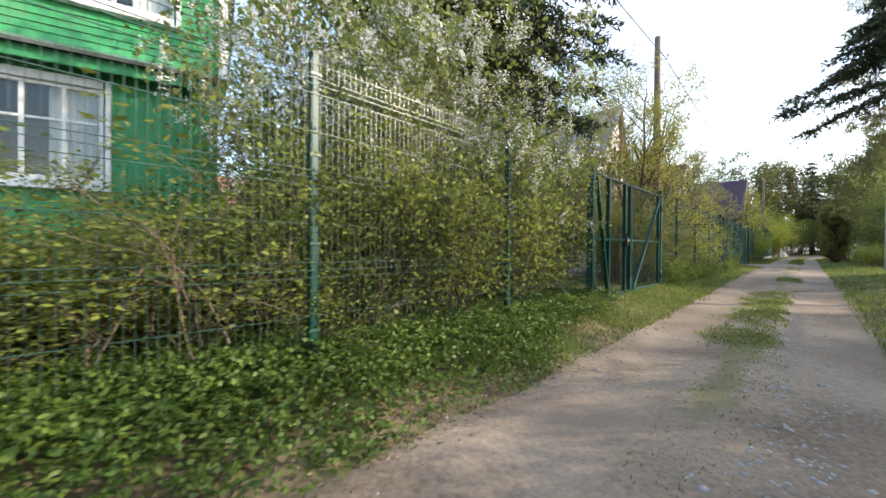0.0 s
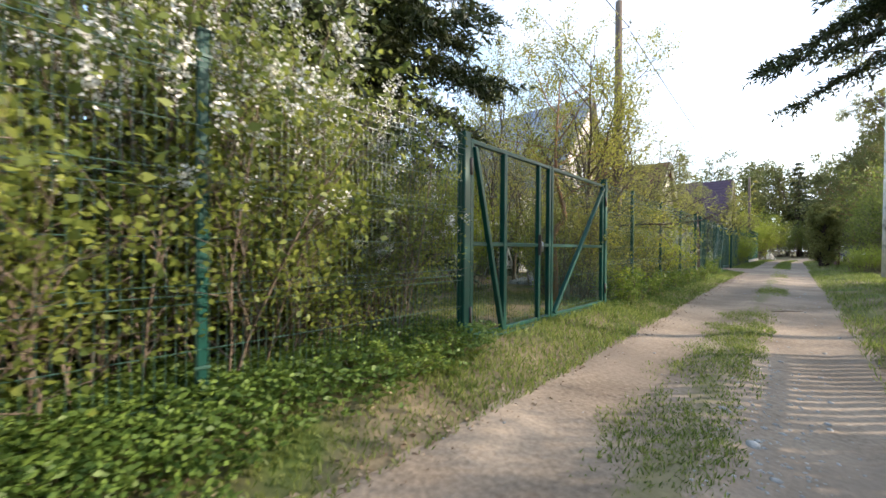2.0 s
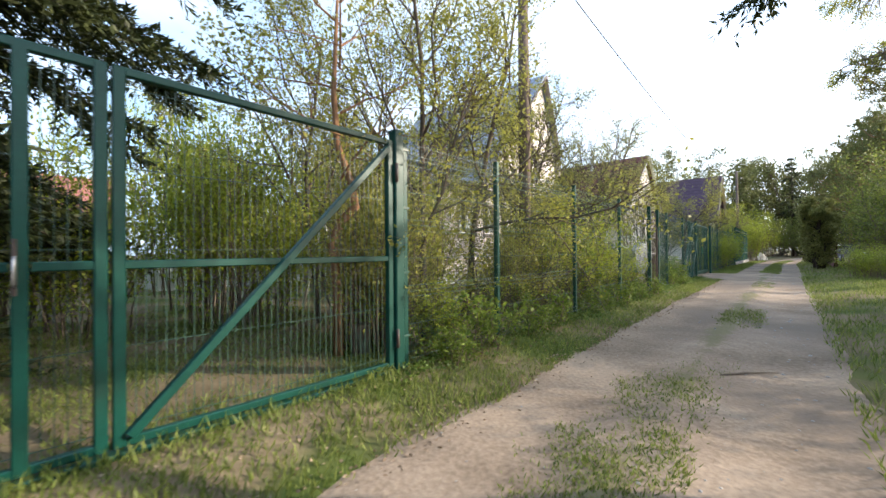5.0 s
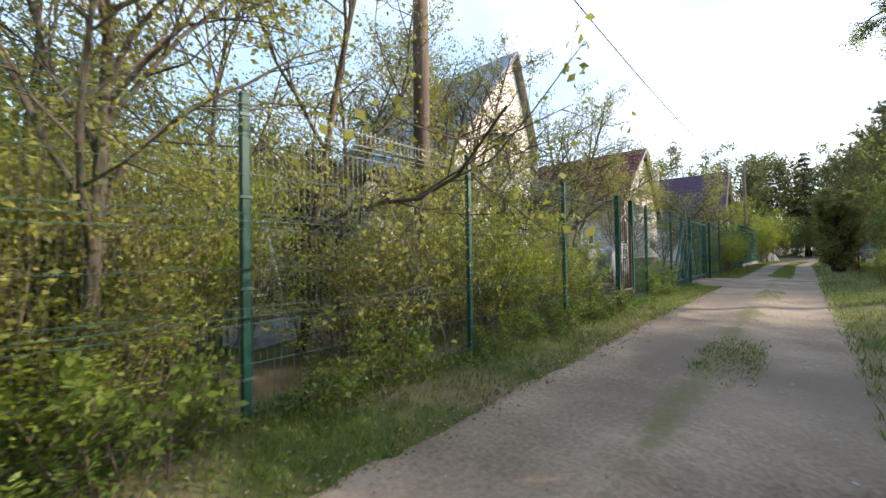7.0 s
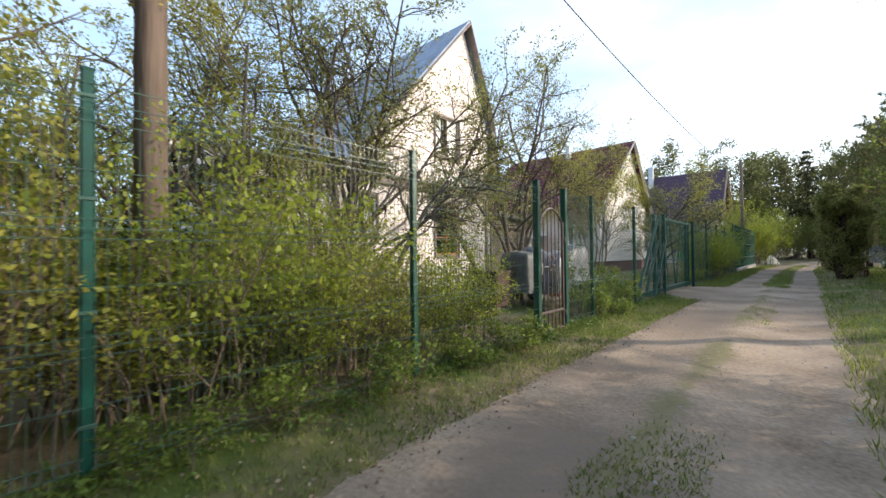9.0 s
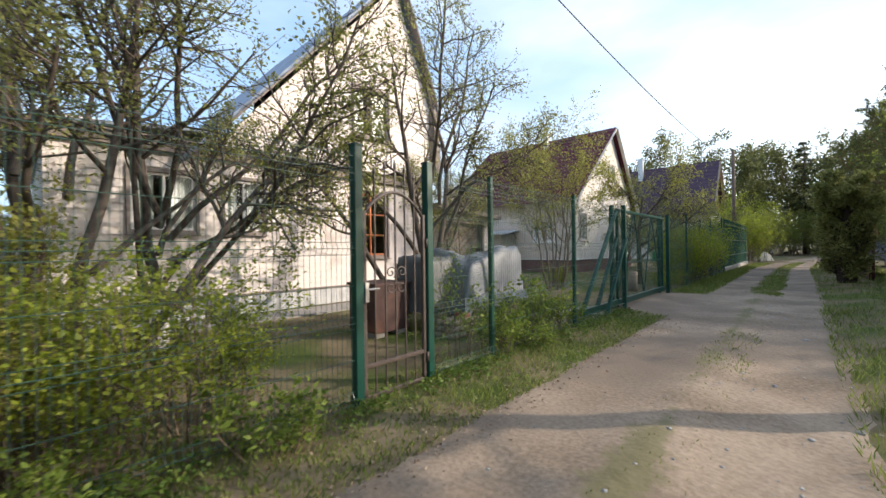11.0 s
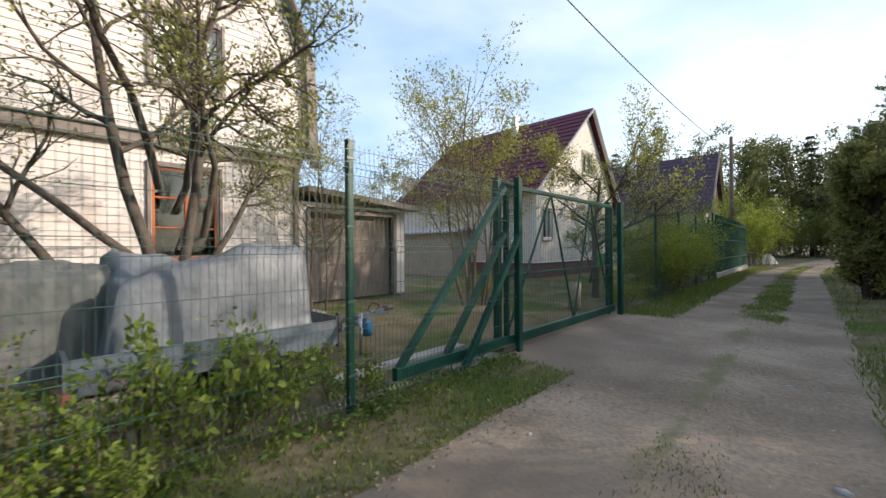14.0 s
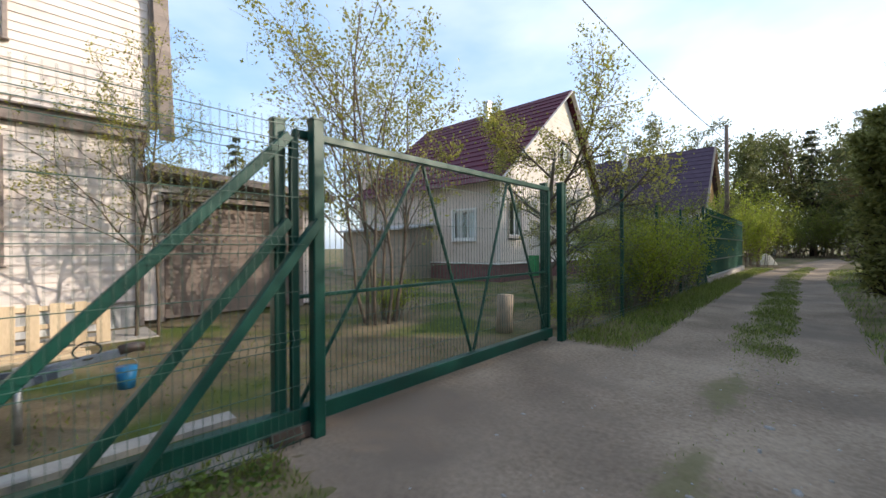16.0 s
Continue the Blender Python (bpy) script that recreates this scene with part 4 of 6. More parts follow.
house_pink()
house_green()
house_red_roof()
house_purple_roof()
red_shed()
wire_fence([-3.0, -0.53, 1.97, 4.49, 6.92], "green folded wire panel fence before a dense hedge", bare=(4,))
wire_fence([11.225, 12.88, 15.375, 17.87, 20.35], "green folded wire panel fence before thin bushes", bare=(4,))
wire_fence([21.36, 22.46, 24.97, 27.5], "green folded wire panel fence before the pink house", bare=(0, 3))
wire_fence([31.66, 34.2, 36.7, 39.2, 41.7, 43.2], "green folded wire panel fence overgrown by shrubs", [2.36, 2.55, 2.5, 2.5, 2.5, 2.5])
double_gate()
iron_wicket()
sliding_gate()
sheet_fence()
utility_pole(-1.31, 15.9, 8.5, "weathered wooden utility pole with hook and insulator")
utility_pole(-0.71, 54.5, 8.6, "weathered wooden utility pole by the green sheet fence")
cable((-0.97, 15.92, 7.5), (-0.37, 54.5, 7.4), 0.95, "black sagging power cable between wooden poles")
cable((-1.0, 15.92, 7.62), (-1.2, -24, 8.3), 0.7, "black sagging power cable leading back along the lane")


# ---- plants ----
def sway(d, amount, rng):
    v = Vector(d) + Vector(rng.normal(size=3)) * amount
    return v.normalized()


class Plant:
    """Grows limbs as tapered tubes and gathers the places of leaves on the last twigs."""

    def __init__(self, seed):
        self.rng = np.random.default_rng(seed)
        self.wood, self.tips, self.dirs = Geo(), [], []

    def limb(self, p, d, length, r, plan, level=0, sides=None):
        """plan: per level (segments, wobble, rise, children, child length, angle, first child at, leaves)."""
        seg, wob, rise, kids, ratio, angle, first, leaves = plan[level]
        rng = self.rng
        pts, radii, p, d = [Vector(p)], [r], Vector(p), Vector(d).normalized()
        for i in range(seg):
            d = sway(d, wob, rng)
            d = (d + Vector((0, 0, rise))).normalized()
            p = p + d * (length / seg)
            pts.append(p)
            radii.append(r * (1 - 0.72 * (i + 1) / seg))
        self.wood.tube(pts, radii, sides or (8 if level == 0 else 5 if level == 1 else 3), cap=False)
        k = int(rng.poisson(kids)) if kids > 3 else int(kids)
        for j in range(k):
            t = first + (1 - first) * (j + rng.random()) / max(k, 1)
            u = min(t * seg, seg - 1e-3)
            i = int(u)
            q = pts[i].lerp(pts[i + 1], u - i)
            dd = (pts[i + 1] - pts[i]).normalized()
            side = dd.cross(Vector(rng.normal(size=3))).normalized()
            c = (dd * math.cos(angle) + side * math.sin(angle)).normalized()
            if level + 1 < len(plan):
                self.limb(q, c, length * ratio * (1.15 - 0.6 * t) * rng.uniform(0.7, 1.25), max(radii[i] * 0.6, 0.0022), plan, level + 1)
        for j in range(int(leaves)):
            u = rng.uniform(0.25, 1) * seg
            i = min(int(u), seg - 1)
            self.tips.append(pts[i].lerp(pts[i + 1], u - i))
            self.dirs.append((pts[i + 1] - pts[i]).normalized())

    def crown(self, name, material, parent, size, width, scatter, spread=0.9, pick=None, label=""):
        rng = self.rng
        p = np.array(self.tips)
        u = np.array(self.dirs)
        if pick is not None:
            p, u = p[pick], u[pick]
        p = p + rng.normal(size=p.shape) * scatter
        u = u * 0.5 + rng.normal(size=u.shape) * spread
        s = size * rng.uniform(0.55, 1.25, len(p))
        return tufts(name, p, u, s, s * width, material, rng, parent, label)


def shrub(seed, label, height, stems, spread, leaf, size, leaves, category="shrub", bark=None, twigs=5, width=0.6, blossom=0, scatter=0.05, at=(0, 0, 0), lean=0.25, group=""):
    b = thing("shrub", label, category, at, group)
    pl = Plant(seed)
    rng = pl.rng
    plan = [(4, 0.10, 0.05, twigs, 0.42, 0.65, 0.18, leaves * 0.6), (2, 0.16, 0.06, 4, 0.5, 0.7, 0.2, leaves), (1, 0.2, 0.05, 0, 0, 0, 0, leaves)]
    for _ in range(stems):
        a, r = rng.uniform(0, 6.283), spread * math.sqrt(rng.random())
        q = Vector((r * math.cos(a), r * math.sin(a), -0.05))
        pl.limb(q, (math.cos(a) * lean * rng.random() * 1.6, math.sin(a) * lean * rng.random() * 1.6, 1), height * rng.uniform(0.55, 1.05), 0.007 + 0.004 * height * rng.random(), plan, sides=3)
    part("stem", pl.wood, bark or M_TWIG, b)
    n = len(pl.tips)
    pl.crown("leaves", leaf, b, size, width, scatter)
    if blossom:
        top = np.array([t.z for t in pl.tips])
        idx = np.flatnonzero(top > height * 0.35)
        idx = rng.choice(idx, min(blossom, len(idx)), replace=False)
        base = np.repeat(np.array(pl.tips)[idx], 26, 0)
        base = base + rng.normal(size=base.shape) * np.array([0.028, 0.028, 0.05])
        tufts("blossom", base, rng.normal(size=base.shape), 0.028, 0.024, M_BLOSSOM, rng, b, "white blossom clusters")
    return b


def tree(seed, label, at, height, r, plan, leaf, size, width=0.6, scatter=0.06, bark=None, direction=(0, 0, 1), category="tree", name="tree", extra=(), stem_label=""):
    t = thing(name, label, category, at)
    pl = Plant(seed)
    pl.limb((0, 0, -0.1), direction, height, r, plan)
    for p, d, ln, rr in extra:
        pl.limb(p, d, ln, rr, plan)
    part("trunk", pl.wood, bark or M_BARK, t, stem_label)
    pl.crown("crown", leaf, t, size, width, scatter)
    return t


def spruce(seed, label, at, height, radius, whorls, low=0.0, dens=1.0, needles=None, droop=0.32, gap=None, blade=1.0, step=0.075):
    """Conifer: tapering trunk, whorls of drooping boughs, hanging twigs set with sprays of needles."""
    s = thing("spruce_tree", label, "tree", at)
    rng = np.random.default_rng(seed)
    trunk, boughs = Geo(), Geo()
    trunk.tube([(0, 0, -0.2), (0.03, 0.02, height * 0.4), (0, 0, height)], [0.016 * height, 0.010 * height, 0.008], 9)
    P, U = [], []
    for i in range(whorls):
        z = low + (height - low) * (i / whorls) ** 0.95
        reach = radius * (1 - ((z - low) / (height - low))) ** 0.75 + 0.12
        for j in range(6):
            a = rng.uniform(0, 6.283)
            ln = reach * rng.uniform(0.65, 1.1)
            if gap and gap(a, z):
                continue
            out = Vector((math.cos(a), math.sin(a), 0))
            pts = [out * (ln * t) + Vector((0, 0, z + 0.12 * math.sin(t * 3) - droop * ln * (t ** 1.4) + 0.16 * ln * max(0, t - 0.7))) for t in (0, 0.25, 0.5, 0.75, 1.0)]
            boughs.tube(pts, [0.010 * ln + 0.008, 0.009 * ln + 0.005, 0.011, 0.007, 0.003], 4, cap=False)
            k = int(13 * ln * dens) + 4
            for m in range(k):
                t = rng.uniform(0.12, 1.0)
                u = min(t * 4, 3.999)
                q = pts[int(u)].lerp(pts[int(u) + 1], u % 1)
                side = Vector((-out.y, out.x, 0)) * rng.choice((-1, 1))
                tw = (out * 0.7 + side * rng.uniform(0.3, 1.0) + Vector((0, 0, -0.45 * rng.random() - 0.1))).normalized()
                tl = (0.22 + 0.5 * (1 - t * 0.6) * min(ln, 2.2) / 2.2) * rng.uniform(0.6, 1.2)
                steps = max(2, int(tl / step))
                for w in range(steps):
                    f = w / steps
                    c = q + tw * (tl * f) + Vector((0, 0, -0.18 * tl * f * f))
                    for _ in range(3):
                        P.append(c)
                        U.append(tw * 0.75 + Vector(rng.normal(size=3)) * 0.55)
    part("trunk", trunk, M_SPRUCEBARK, s)
    part("bough", boughs, M_SPRUCEBARK, s)
    P, U = np.array(P), np.array(U)
    tufts("needles", P, U, 0.125 * blade * rng.uniform(0.7, 1.3, len(P)), 0.034 * blade, needles or M_NEEDLE, rng, s, fold=0.05)
    return s


def stuff(name, label, p, u, length, width, material, fold=0.15, category="plants"):
    return tagged(tufts(name, p, u, length, width, material, RNG, fold=fold), label, category, kind="stuff")


def copies(ob, places):
    """places: (x, y, turn, scale, height factor)."""
    for x, y, turn, s, h in places:
        copy_thing(ob, pose(x, y, float(ground_z(x, y)), 0, 0, turn) @ Matrix.Diagonal((s, s, s * h, 1)))


# hedge behind the first fence
hedge = [shrub(11 + i, "dense hedge shrub with small yellow-green leaves", 2.5, 26, 0.6, M_LEAF_HEDGE, 0.054, 11, scatter=0.09, at=(-0.75, y, 0.02), group="hedge", twigs=6) for i, y in enumerate((2.7, 3.7, 4.7))]
k = 0
for row, (x, hh) in enumerate(((-0.9, 0.78), (-1.5, 0.95), (-2.2, 1.1))):
    for y in np.arange(-2.4, 6.7, 0.95):
        yy = y + RNG.uniform(-0.25, 0.25)
        if row == 2 and yy < 1.4:
            continue
        low = (0.62, 0.62, 0.5)[row] if yy < 2.4 else 0.8
        copies(hedge[k % 3], [(x + RNG.uniform(-0.15, 0.15), yy, RNG.uniform(0, 360), RNG.uniform(0.9, 1.1), hh * low)])
        k += 1
cherry = shrub(31, "tall bird cherry bush with white blossom", 4.0, 16, 0.5, M_LEAF_CHERRY, 0.08, 11, "bush", M_BARK, 7, blossom=620, scatter=0.09, at=(-1.2, 3.4, 0.02))
copies(cherry, [(-1.1, 4.8, 100, 0.95, 0.95), (-2.4, 3.3, 200, 0.85, 1.3), (-1.9, 4.6, 250, 0.95, 1.1), (-1.2, 6.3, 30, 0.7, 0.9), (-1.5, 5.8, 300, 0.85, 0.95), (-2.9, 5.0, 40, 1.1, 1.15)])
copies(cherry, [(-0.95, 6.0, 330, 0.62, 0.75)])
copies(hedge[0], [(-0.75, 5.3, 50, 0.9, 1.15), (-0.75, 6.2, 150, 0.85, 1.15)])

spruce(41, "large dark spruce leaning boughs over the gate", (-2.8, 7.5, 0), 15, 3.4, 50, 1.5, 2.0, gap=lambda a, z: z < 3.7 and math.cos(a) > 0.1)
spruce(43, "young spruce behind the blossom bushes", (-3.0, 5.9, 0), 12, 3.0, 34, 0.4, 1.1, blade=1.4, step=0.12)
spruce(42, "big spruce with boughs hanging over the lane", (4.95, 12.9, 0), 7.8, 2.9, 17, 4.5, 2.7, droop=0.26, blade=0.85)

# saplings and thin bushes behind the second fence
crook = thing("tree", "crooked orange-barked young tree beside a stump", "tree", (-0.9, 11.05, 0))
pl = Plant(51)
pts = [(0, 0, 0), (0.0, 0.0, 0.7), (-0.04, -0.05, 1.30), (0.02, 0.02, 1.52), (0.12, 0.15, 1.70), (0.08, 0.13, 1.95), (0.0, 0.0, 2.4), (-0.02, -0.03, 3.0), (0.05, 0, 4.4)]
pl.wood.tube(pts, [0.06, 0.052, 0.05, 0.055, 0.052, 0.045, 0.038, 0.03, 0.012], 8)
PLAN_LIGHT = [(5, 0.10, 0.05, 9, 0.5, 0.8, 0.3, 0), (4, 0.16, 0.05, 6, 0.5, 0.8, 0.2, 5), (3, 0.2, 0.04, 4, 0.5, 0.8, 0.2, 9), (2, 0.2, 0.0, 0, 0, 0, 0, 9)]
for i in range(9):
    a = i * 2.4
    pl.limb((0.03, 0.02, 2.0 + i * 0.25), (math.cos(a), math.sin(a), 0.5), 1.3, 0.014, PLAN_LIGHT[1:])
part("trunk", pl.wood, M_PINEBARK, crook)
pl.crown("crown", M_LEAF_SPRING, crook, 0.05, 0.6, 0.06)
stump = Geo()
stump.tube([(0.05, 0.28, -0.1), (0.04, 0.28, 0.1), (0.06, 0.27, 0.34)], [0.16, 0.12, 0.11], 9)
chop = thing("chopping_block", "pale upright log block on the lawn", "log", (-1.0, 31.55, 0))
part("log", Geo().tube([(0, 0, -0.03), (0.01, 0, 0.3), (0.02, 0.01, 0.64)], [0.15, 0.13, 0.135], 12), M_WOODOLD, chop)
tagged(part("tree_stump", stump, M_BARK), "old split stump in the grass", "stump").matrix_basis = pose(-0.9, 11.05, 0)

PLAN_TREE = [(7, 0.10, 0.05, 13, 0.5, 0.75, 0.22, 0), (5, 0.15, 0.06, 8, 0.5, 0.75, 0.2, 4), (3, 0.2, 0.05, 5, 0.5, 0.8, 0.2, 10), (2, 0.25, 0.02, 0, 0, 0, 0, 11)]
spr_a = tree(52, "slender young tree with fresh sparse leaves", (-0.55, 12.1, 0), 5.2, 0.055, PLAN_TREE, M_LEAF_SPRING, 0.055, scatter=0.07)
spr_b = tree(53, "young forked tree with fresh sparse leaves", (-1.5, 14.0, 0), 5.6, 0.065, PLAN_TREE, M_LEAF_SPRING, 0.055, scatter=0.07, direction=(0.15, 0.25, 1))
copies(spr_a, [(-2.9, 12.0, 90, 0.9, 1.0), (-3.6, 13.8, 190, 1.0, 1.0), (-1.7, 16.9, 70, 0.8, 0.9)])
copies(spr_b, [(-3.2, 15.2, 120, 0.8, 0.9)])
thin = [shrub(61 + i, "thin bush of bare brown shoots with young leaves", 2.2, 30, 0.5, M_LEAF_SPRING, 0.054, 9, scatter=0.06, at=(-0.8, y, 0.02), twigs=4, lean=0.18, group="thicket") for i, y in enumerate((11.6, 14.6))]
for i, y in enumerate(np.arange(11.9, 18.6, 0.8)):
    if 12.3 < y < 13.9:
        continue
    copies(thin[i % 2], [(-0.75 + RNG.uniform(-0.3, 0.15), y, RNG.uniform(0, 360), RNG.uniform(0.75, 1.0), 0.9 if y < 14 else 0.6)])
    if y < 14.0 or 16.2 < y < 17.6:
        copies(thin[(i + 1) % 2], [(-1.7 + RNG.uniform(-0.4, 0.3), y + 0.3, RNG.uniform(0, 360), RNG.uniform(0.75, 1.05), 1.0)])
bush = shrub(65, "leafy bright green bush behind the fence", 1.9, 24, 0.5, M_LEAF_BRIGHT, 0.058, 9, scatter=0.08, at=(-0.7, 16.2, 0.02), twigs=5)
copies(bush, [(-0.65, 17.2, 70, 0.85, 0.9), (-0.55, 19.2, 200, 0.75, 0.9), (-0.7, 18.6, 100, 0.7, 0.9), (-0.6, 12.0, 90, 0.75, 0.6),
              (-4.2, 11.0, 60, 1.0, 1.6), (-5.0, 11.9, 160, 1.1, 1.6), (-1.9, 12.9, 220, 0.7, 1.5), (-1.5, 11.9, 20, 0.6, 1.3), (-2.6, 13.6, 300, 0.8, 1.5), (-4.6, 9.4, 10, 0.9, 1.1), (-6.5, 11.5, 80, 1.4, 1.4), (-3.3, 11.2, 140, 0.9, 1.4), (-5.6, 8.6, 240, 0.9, 1.0), (-8, 9.0, 10, 1.3, 1.5), (-10, 12, 100, 1.6, 1.6), (-6.0, 14.5, 190, 1.4, 1.4), (-9, 16, 30, 1.5, 1.6),
              (-0.45, 34.8, 10, 0.9, 1.0), (-0.35, 35.7, 110, 1.0, 0.95), (-0.4, 36.7, 190, 1.05, 1.0), (-0.3, 37.8, 250, 1.0, 0.9), (-0.7, 39.4, 40, 1.1, 1.1), (-0.6, 41.0, 90, 1.1, 1.1), (-0.3, 32.6, 0, 0.5, 0.6), (-3.4, 31.2, 60, 0.5, 0.8)])
herb = shrub(66, "leafy green weeds at the fence foot", 0.55, 13, 0.3, M_LEAF_HERB, 0.06, 4, "weeds", scatter=0.04, at=(-0.2, 23.5, 0.02), twigs=3, width=0.5, lean=0.5)
copies(herb, [(-0.3, 24.3, 240, 1.0, 1.0), (-0.1, 22.8, 20, 1.0, 1.1), (0.1, 23.3, 100, 0.8, 0.8), (-0.35, 23.9, 150, 1.2, 1.3), (0.1, 18.6, 10, 0.9, 0.8), (0.05, 17.4, 200, 0.9, 0.9), (0.0, 16.6, 10, 0.9, 0.9), (0.1, 15.7, 300, 0.8, 0.7), (0.0, 14.3, 50, 1.0, 1.0), (0.1, 13.4, 220, 0.8, 0.8),
              (0.02, 12.3, 150, 1.1, 1.0), (0.15, 11.8, 20, 0.9, 0.8), (0.1, 19.6, 80, 1.0, 0.9), (-0.3, 25.2, 60, 0.9, 0.9), (0.12, 6.6, 10, 0.8, 0.7), (0.2, 5.9, 130, 0.8, 0.6)])
whip = shrub(67, "thin sapling whips with small leaves by the fence", 1.5, 7, 0.16, M_LEAF_HERB, 0.05, 4, "sapling", scatter=0.03, at=(-0.22, 22.1, 0.02), twigs=4, lean=0.15)
copies(whip, [(-0.3, 23.0, 90, 0.8, 0.8), (-0.25, 24.0, 200, 0.75, 0.7), (-0.3, 21.7, 310, 0.7, 0.6)])
spruce(44, "dark juniper-like conifer behind the bushes", (-6.5, 17.2, 0), 4.2, 1.5, 16, 0.2, 0.8, blade=1.2, step=0.12)

# apple trees in front of the pink house
PLAN_APPLE = [(5, 0.14, 0.05, 9, 0.95, 1.0, 0.28, 0), (6, 0.17, 0.03, 13, 0.5, 0.85, 0.2, 0), (4, 0.24, 0.05, 9, 0.5, 0.8, 0.15, 5), (2, 0.28, 0.05, 0, 0, 0, 0, 14)]
PLAN_SCAFFOLD = [(7, 0.13, 0.04, 14, 0.40, 0.95, 0.48, 0), (5, 0.20, 0.03, 11, 0.44, 0.85, 0.12, 5), (3, 0.24, 0.05, 0, 0, 0, 0, 11)]


def apple_tree(seed, label, at, limbs, size=0.05):
    """Short forked trunk, spreading scaffold limbs, dense fine twigs. limbs: (foot x, y, z), direction, length, thickness."""
    t = thing("apple_tree", label, "tree", at)
    p = Plant(seed)
    for foot, way, ln, r in limbs:
        p.limb(foot, way, ln, r, PLAN_SCAFFOLD, sides=8)
    part("trunk", p.wood, M_APPLEBARK, t)
    p.crown("crown", M_LEAF_APPLE, t, size, 0.55, 0.05)
    return t


ap1 = apple_tree(71, "spreading apple tree with grey limbs and young leaves", (-2.95, 24.3, 0), [
    ((0, 0, -0.1), (0.0, -0.25, 1), 5.4, 0.085), ((0.05, 0.12, -0.1), (0.05, 0.16, 1), 5.4, 0.08), ((-0.35, -0.1, -0.1), (-0.05, -0.62, 1.0), 4.4, 0.075),
    ((0.05, 0.3, 1.1), (0.35, 0.7, 0.8), 2.2, 0.05), ((0, -0.3, 1.3), (0.4, -0.7, 0.8), 3.4, 0.05), ((0, 0.1, 1.4), (-0.6, 0.2, 0.9), 2.6, 0.05), ((0.05, 0.05, 1.9), (0.7, 0.1, 0.75), 3.0, 0.045),
    ((0.08, 0.35, 1.6), (0.5, 0.1, 1.0), 3.4, 0.045), ((0, -0.1, 2.2), (0.3, -0.3, 1), 4.0, 0.05), ((0.06, 0.3, 2.4), (0.1, -0.1, 1), 3.8, 0.045)])
ap2 = apple_tree(72, "gnarled apple tree with whitewashed foot", (-3.9, 19.7, 0), [
    ((0, 0, -0.1), (0.1, 0.05, 1), 5.8, 0.09), ((0.03, 0.1, 0.5), (0.5, 0.45, 0.9), 5.2, 0.05), ((0, -0.05, 0.6), (0.5, -0.6, 0.85), 4.8, 0.045),
    ((0.05, 0.05, 1.0), (0.9, 0.15, 0.7), 3.6, 0.045), ((0.05, 0.1, 1.3), (0.2, 0.95, 0.7), 3.4, 0.04), ((0, 0, 1.4), (-0.5, 0.4, 0.9), 3.0, 0.045),
    ((0.05, 0.1, 1.6), (0.6, 0.7, 1.0), 4.6, 0.05), ((0.08, 0.0, 1.8), (0.7, -0.2, 1.0), 4.4, 0.05), ((0, 0, 2.0), (0.2, -0.4, 1.0), 4.6, 0.05)], 0.066)
part("whitewash", Geo().tube([(0, 0, 0.0), (0.02, 0.01, 0.3), (0.05, 0.02, 0.62)], [0.115, 0.105, 0.10], 9), M_WHITEWASH, ap2, "white lime wash on the trunk")
copies(ap2, [(-4.6, 16.6, 140, 0.9, 1.0)])
copies(ap1, [(-2.7, 18.6, 200, 0.95, 0.95)])
PLAN_TALL = [(7, 0.09, 0.05, 9, 0.5, 0.6, 0.3, 0), (5, 0.14, 0.08, 7, 0.5, 0.7, 0.2, 1), (3, 0.2, 0.06, 4, 0.5, 0.8, 0.2, 5), (2, 0.25, 0.03, 0, 0, 0, 0, 5)]
tall = thing("tree", "tall multi-stemmed shrub tree with fresh green leaves", "tree", (-3.2, 30.7, 0))
pl = Plant(73)
for i in range(8):
    a = i * 0.785
    pl.limb((0.22 * math.cos(a), 0.3 * math.sin(a), -0.05), (0.16 * math.cos(a), 0.22 * math.sin(a), 1), pl.rng.uniform(3.8, 5.6), 0.035, PLAN_TALL)
part("trunk", pl.wood, M_TWIG, tall)
pl.crown("crown", M_LEAF_SPRING, tall, 0.065, 0.6, 0.07)
tree(74, "old fruit tree with twisted limbs beside the gate", (-1.5, 34.0, 0), 3.4, 0.11, PLAN_APPLE, M_LEAF_SPRING, 0.06, scatter=0.07)
copies(ap1, [(-3.4, 38.5, 60, 0.55, 1.0), (-1.8, 41.5, 160, 0.6, 1.0), (-2.2, 46.0, 250, 0.7, 1.0), (-1.6, 50.0, 30, 0.7, 1.0)])
sap = tree(75, "slim sapling with young leaves by the fence", (-5.1, 27.35, 0), 4.2, 0.03, PLAN_LIGHT, M_LEAF_SPRING, 0.042, scatter=0.04)
copies(sap, [(-4.95, 27.6, 200, 0.85, 0.95)])

# right side of the lane
PLAN_BIRCH = [(9, 0.0, 0.0, 20, 0.24, 0.9, 0.52, 0), (5, 0.14, -0.03, 9, 0.5, 0.8, 0.15, 2), (4, 0.18, -0.20, 4, 0.6, 0.7, 0.1, 16), (3, 0.1, -0.4, 0, 0, 0, 0, 20)]
birch = tree(81, "white-barked birch with hanging light green twigs", (5.12, 24.4, 0), 11, 0.12, PLAN_BIRCH, M_LEAF_SPRING, 0.06, scatter=0.07, bark=M_TWIG)
part("bark", Geo().tube([(0, 0, -0.1), (0, 0, 3.0), (0, 0, 8.0)], [0.135, 0.11, 0.06], 12), M_BIRCH, birch, "white papery bark")
PLAN_PINE = [(8, 0.05, 0.04, 34, 0.40, 1.1, 0.4, 0), (5, 0.14, 0.05, 11, 0.45, 0.8, 0.2, 10), (3, 0.2, 0.08, 0, 0, 0, 0, 18)]


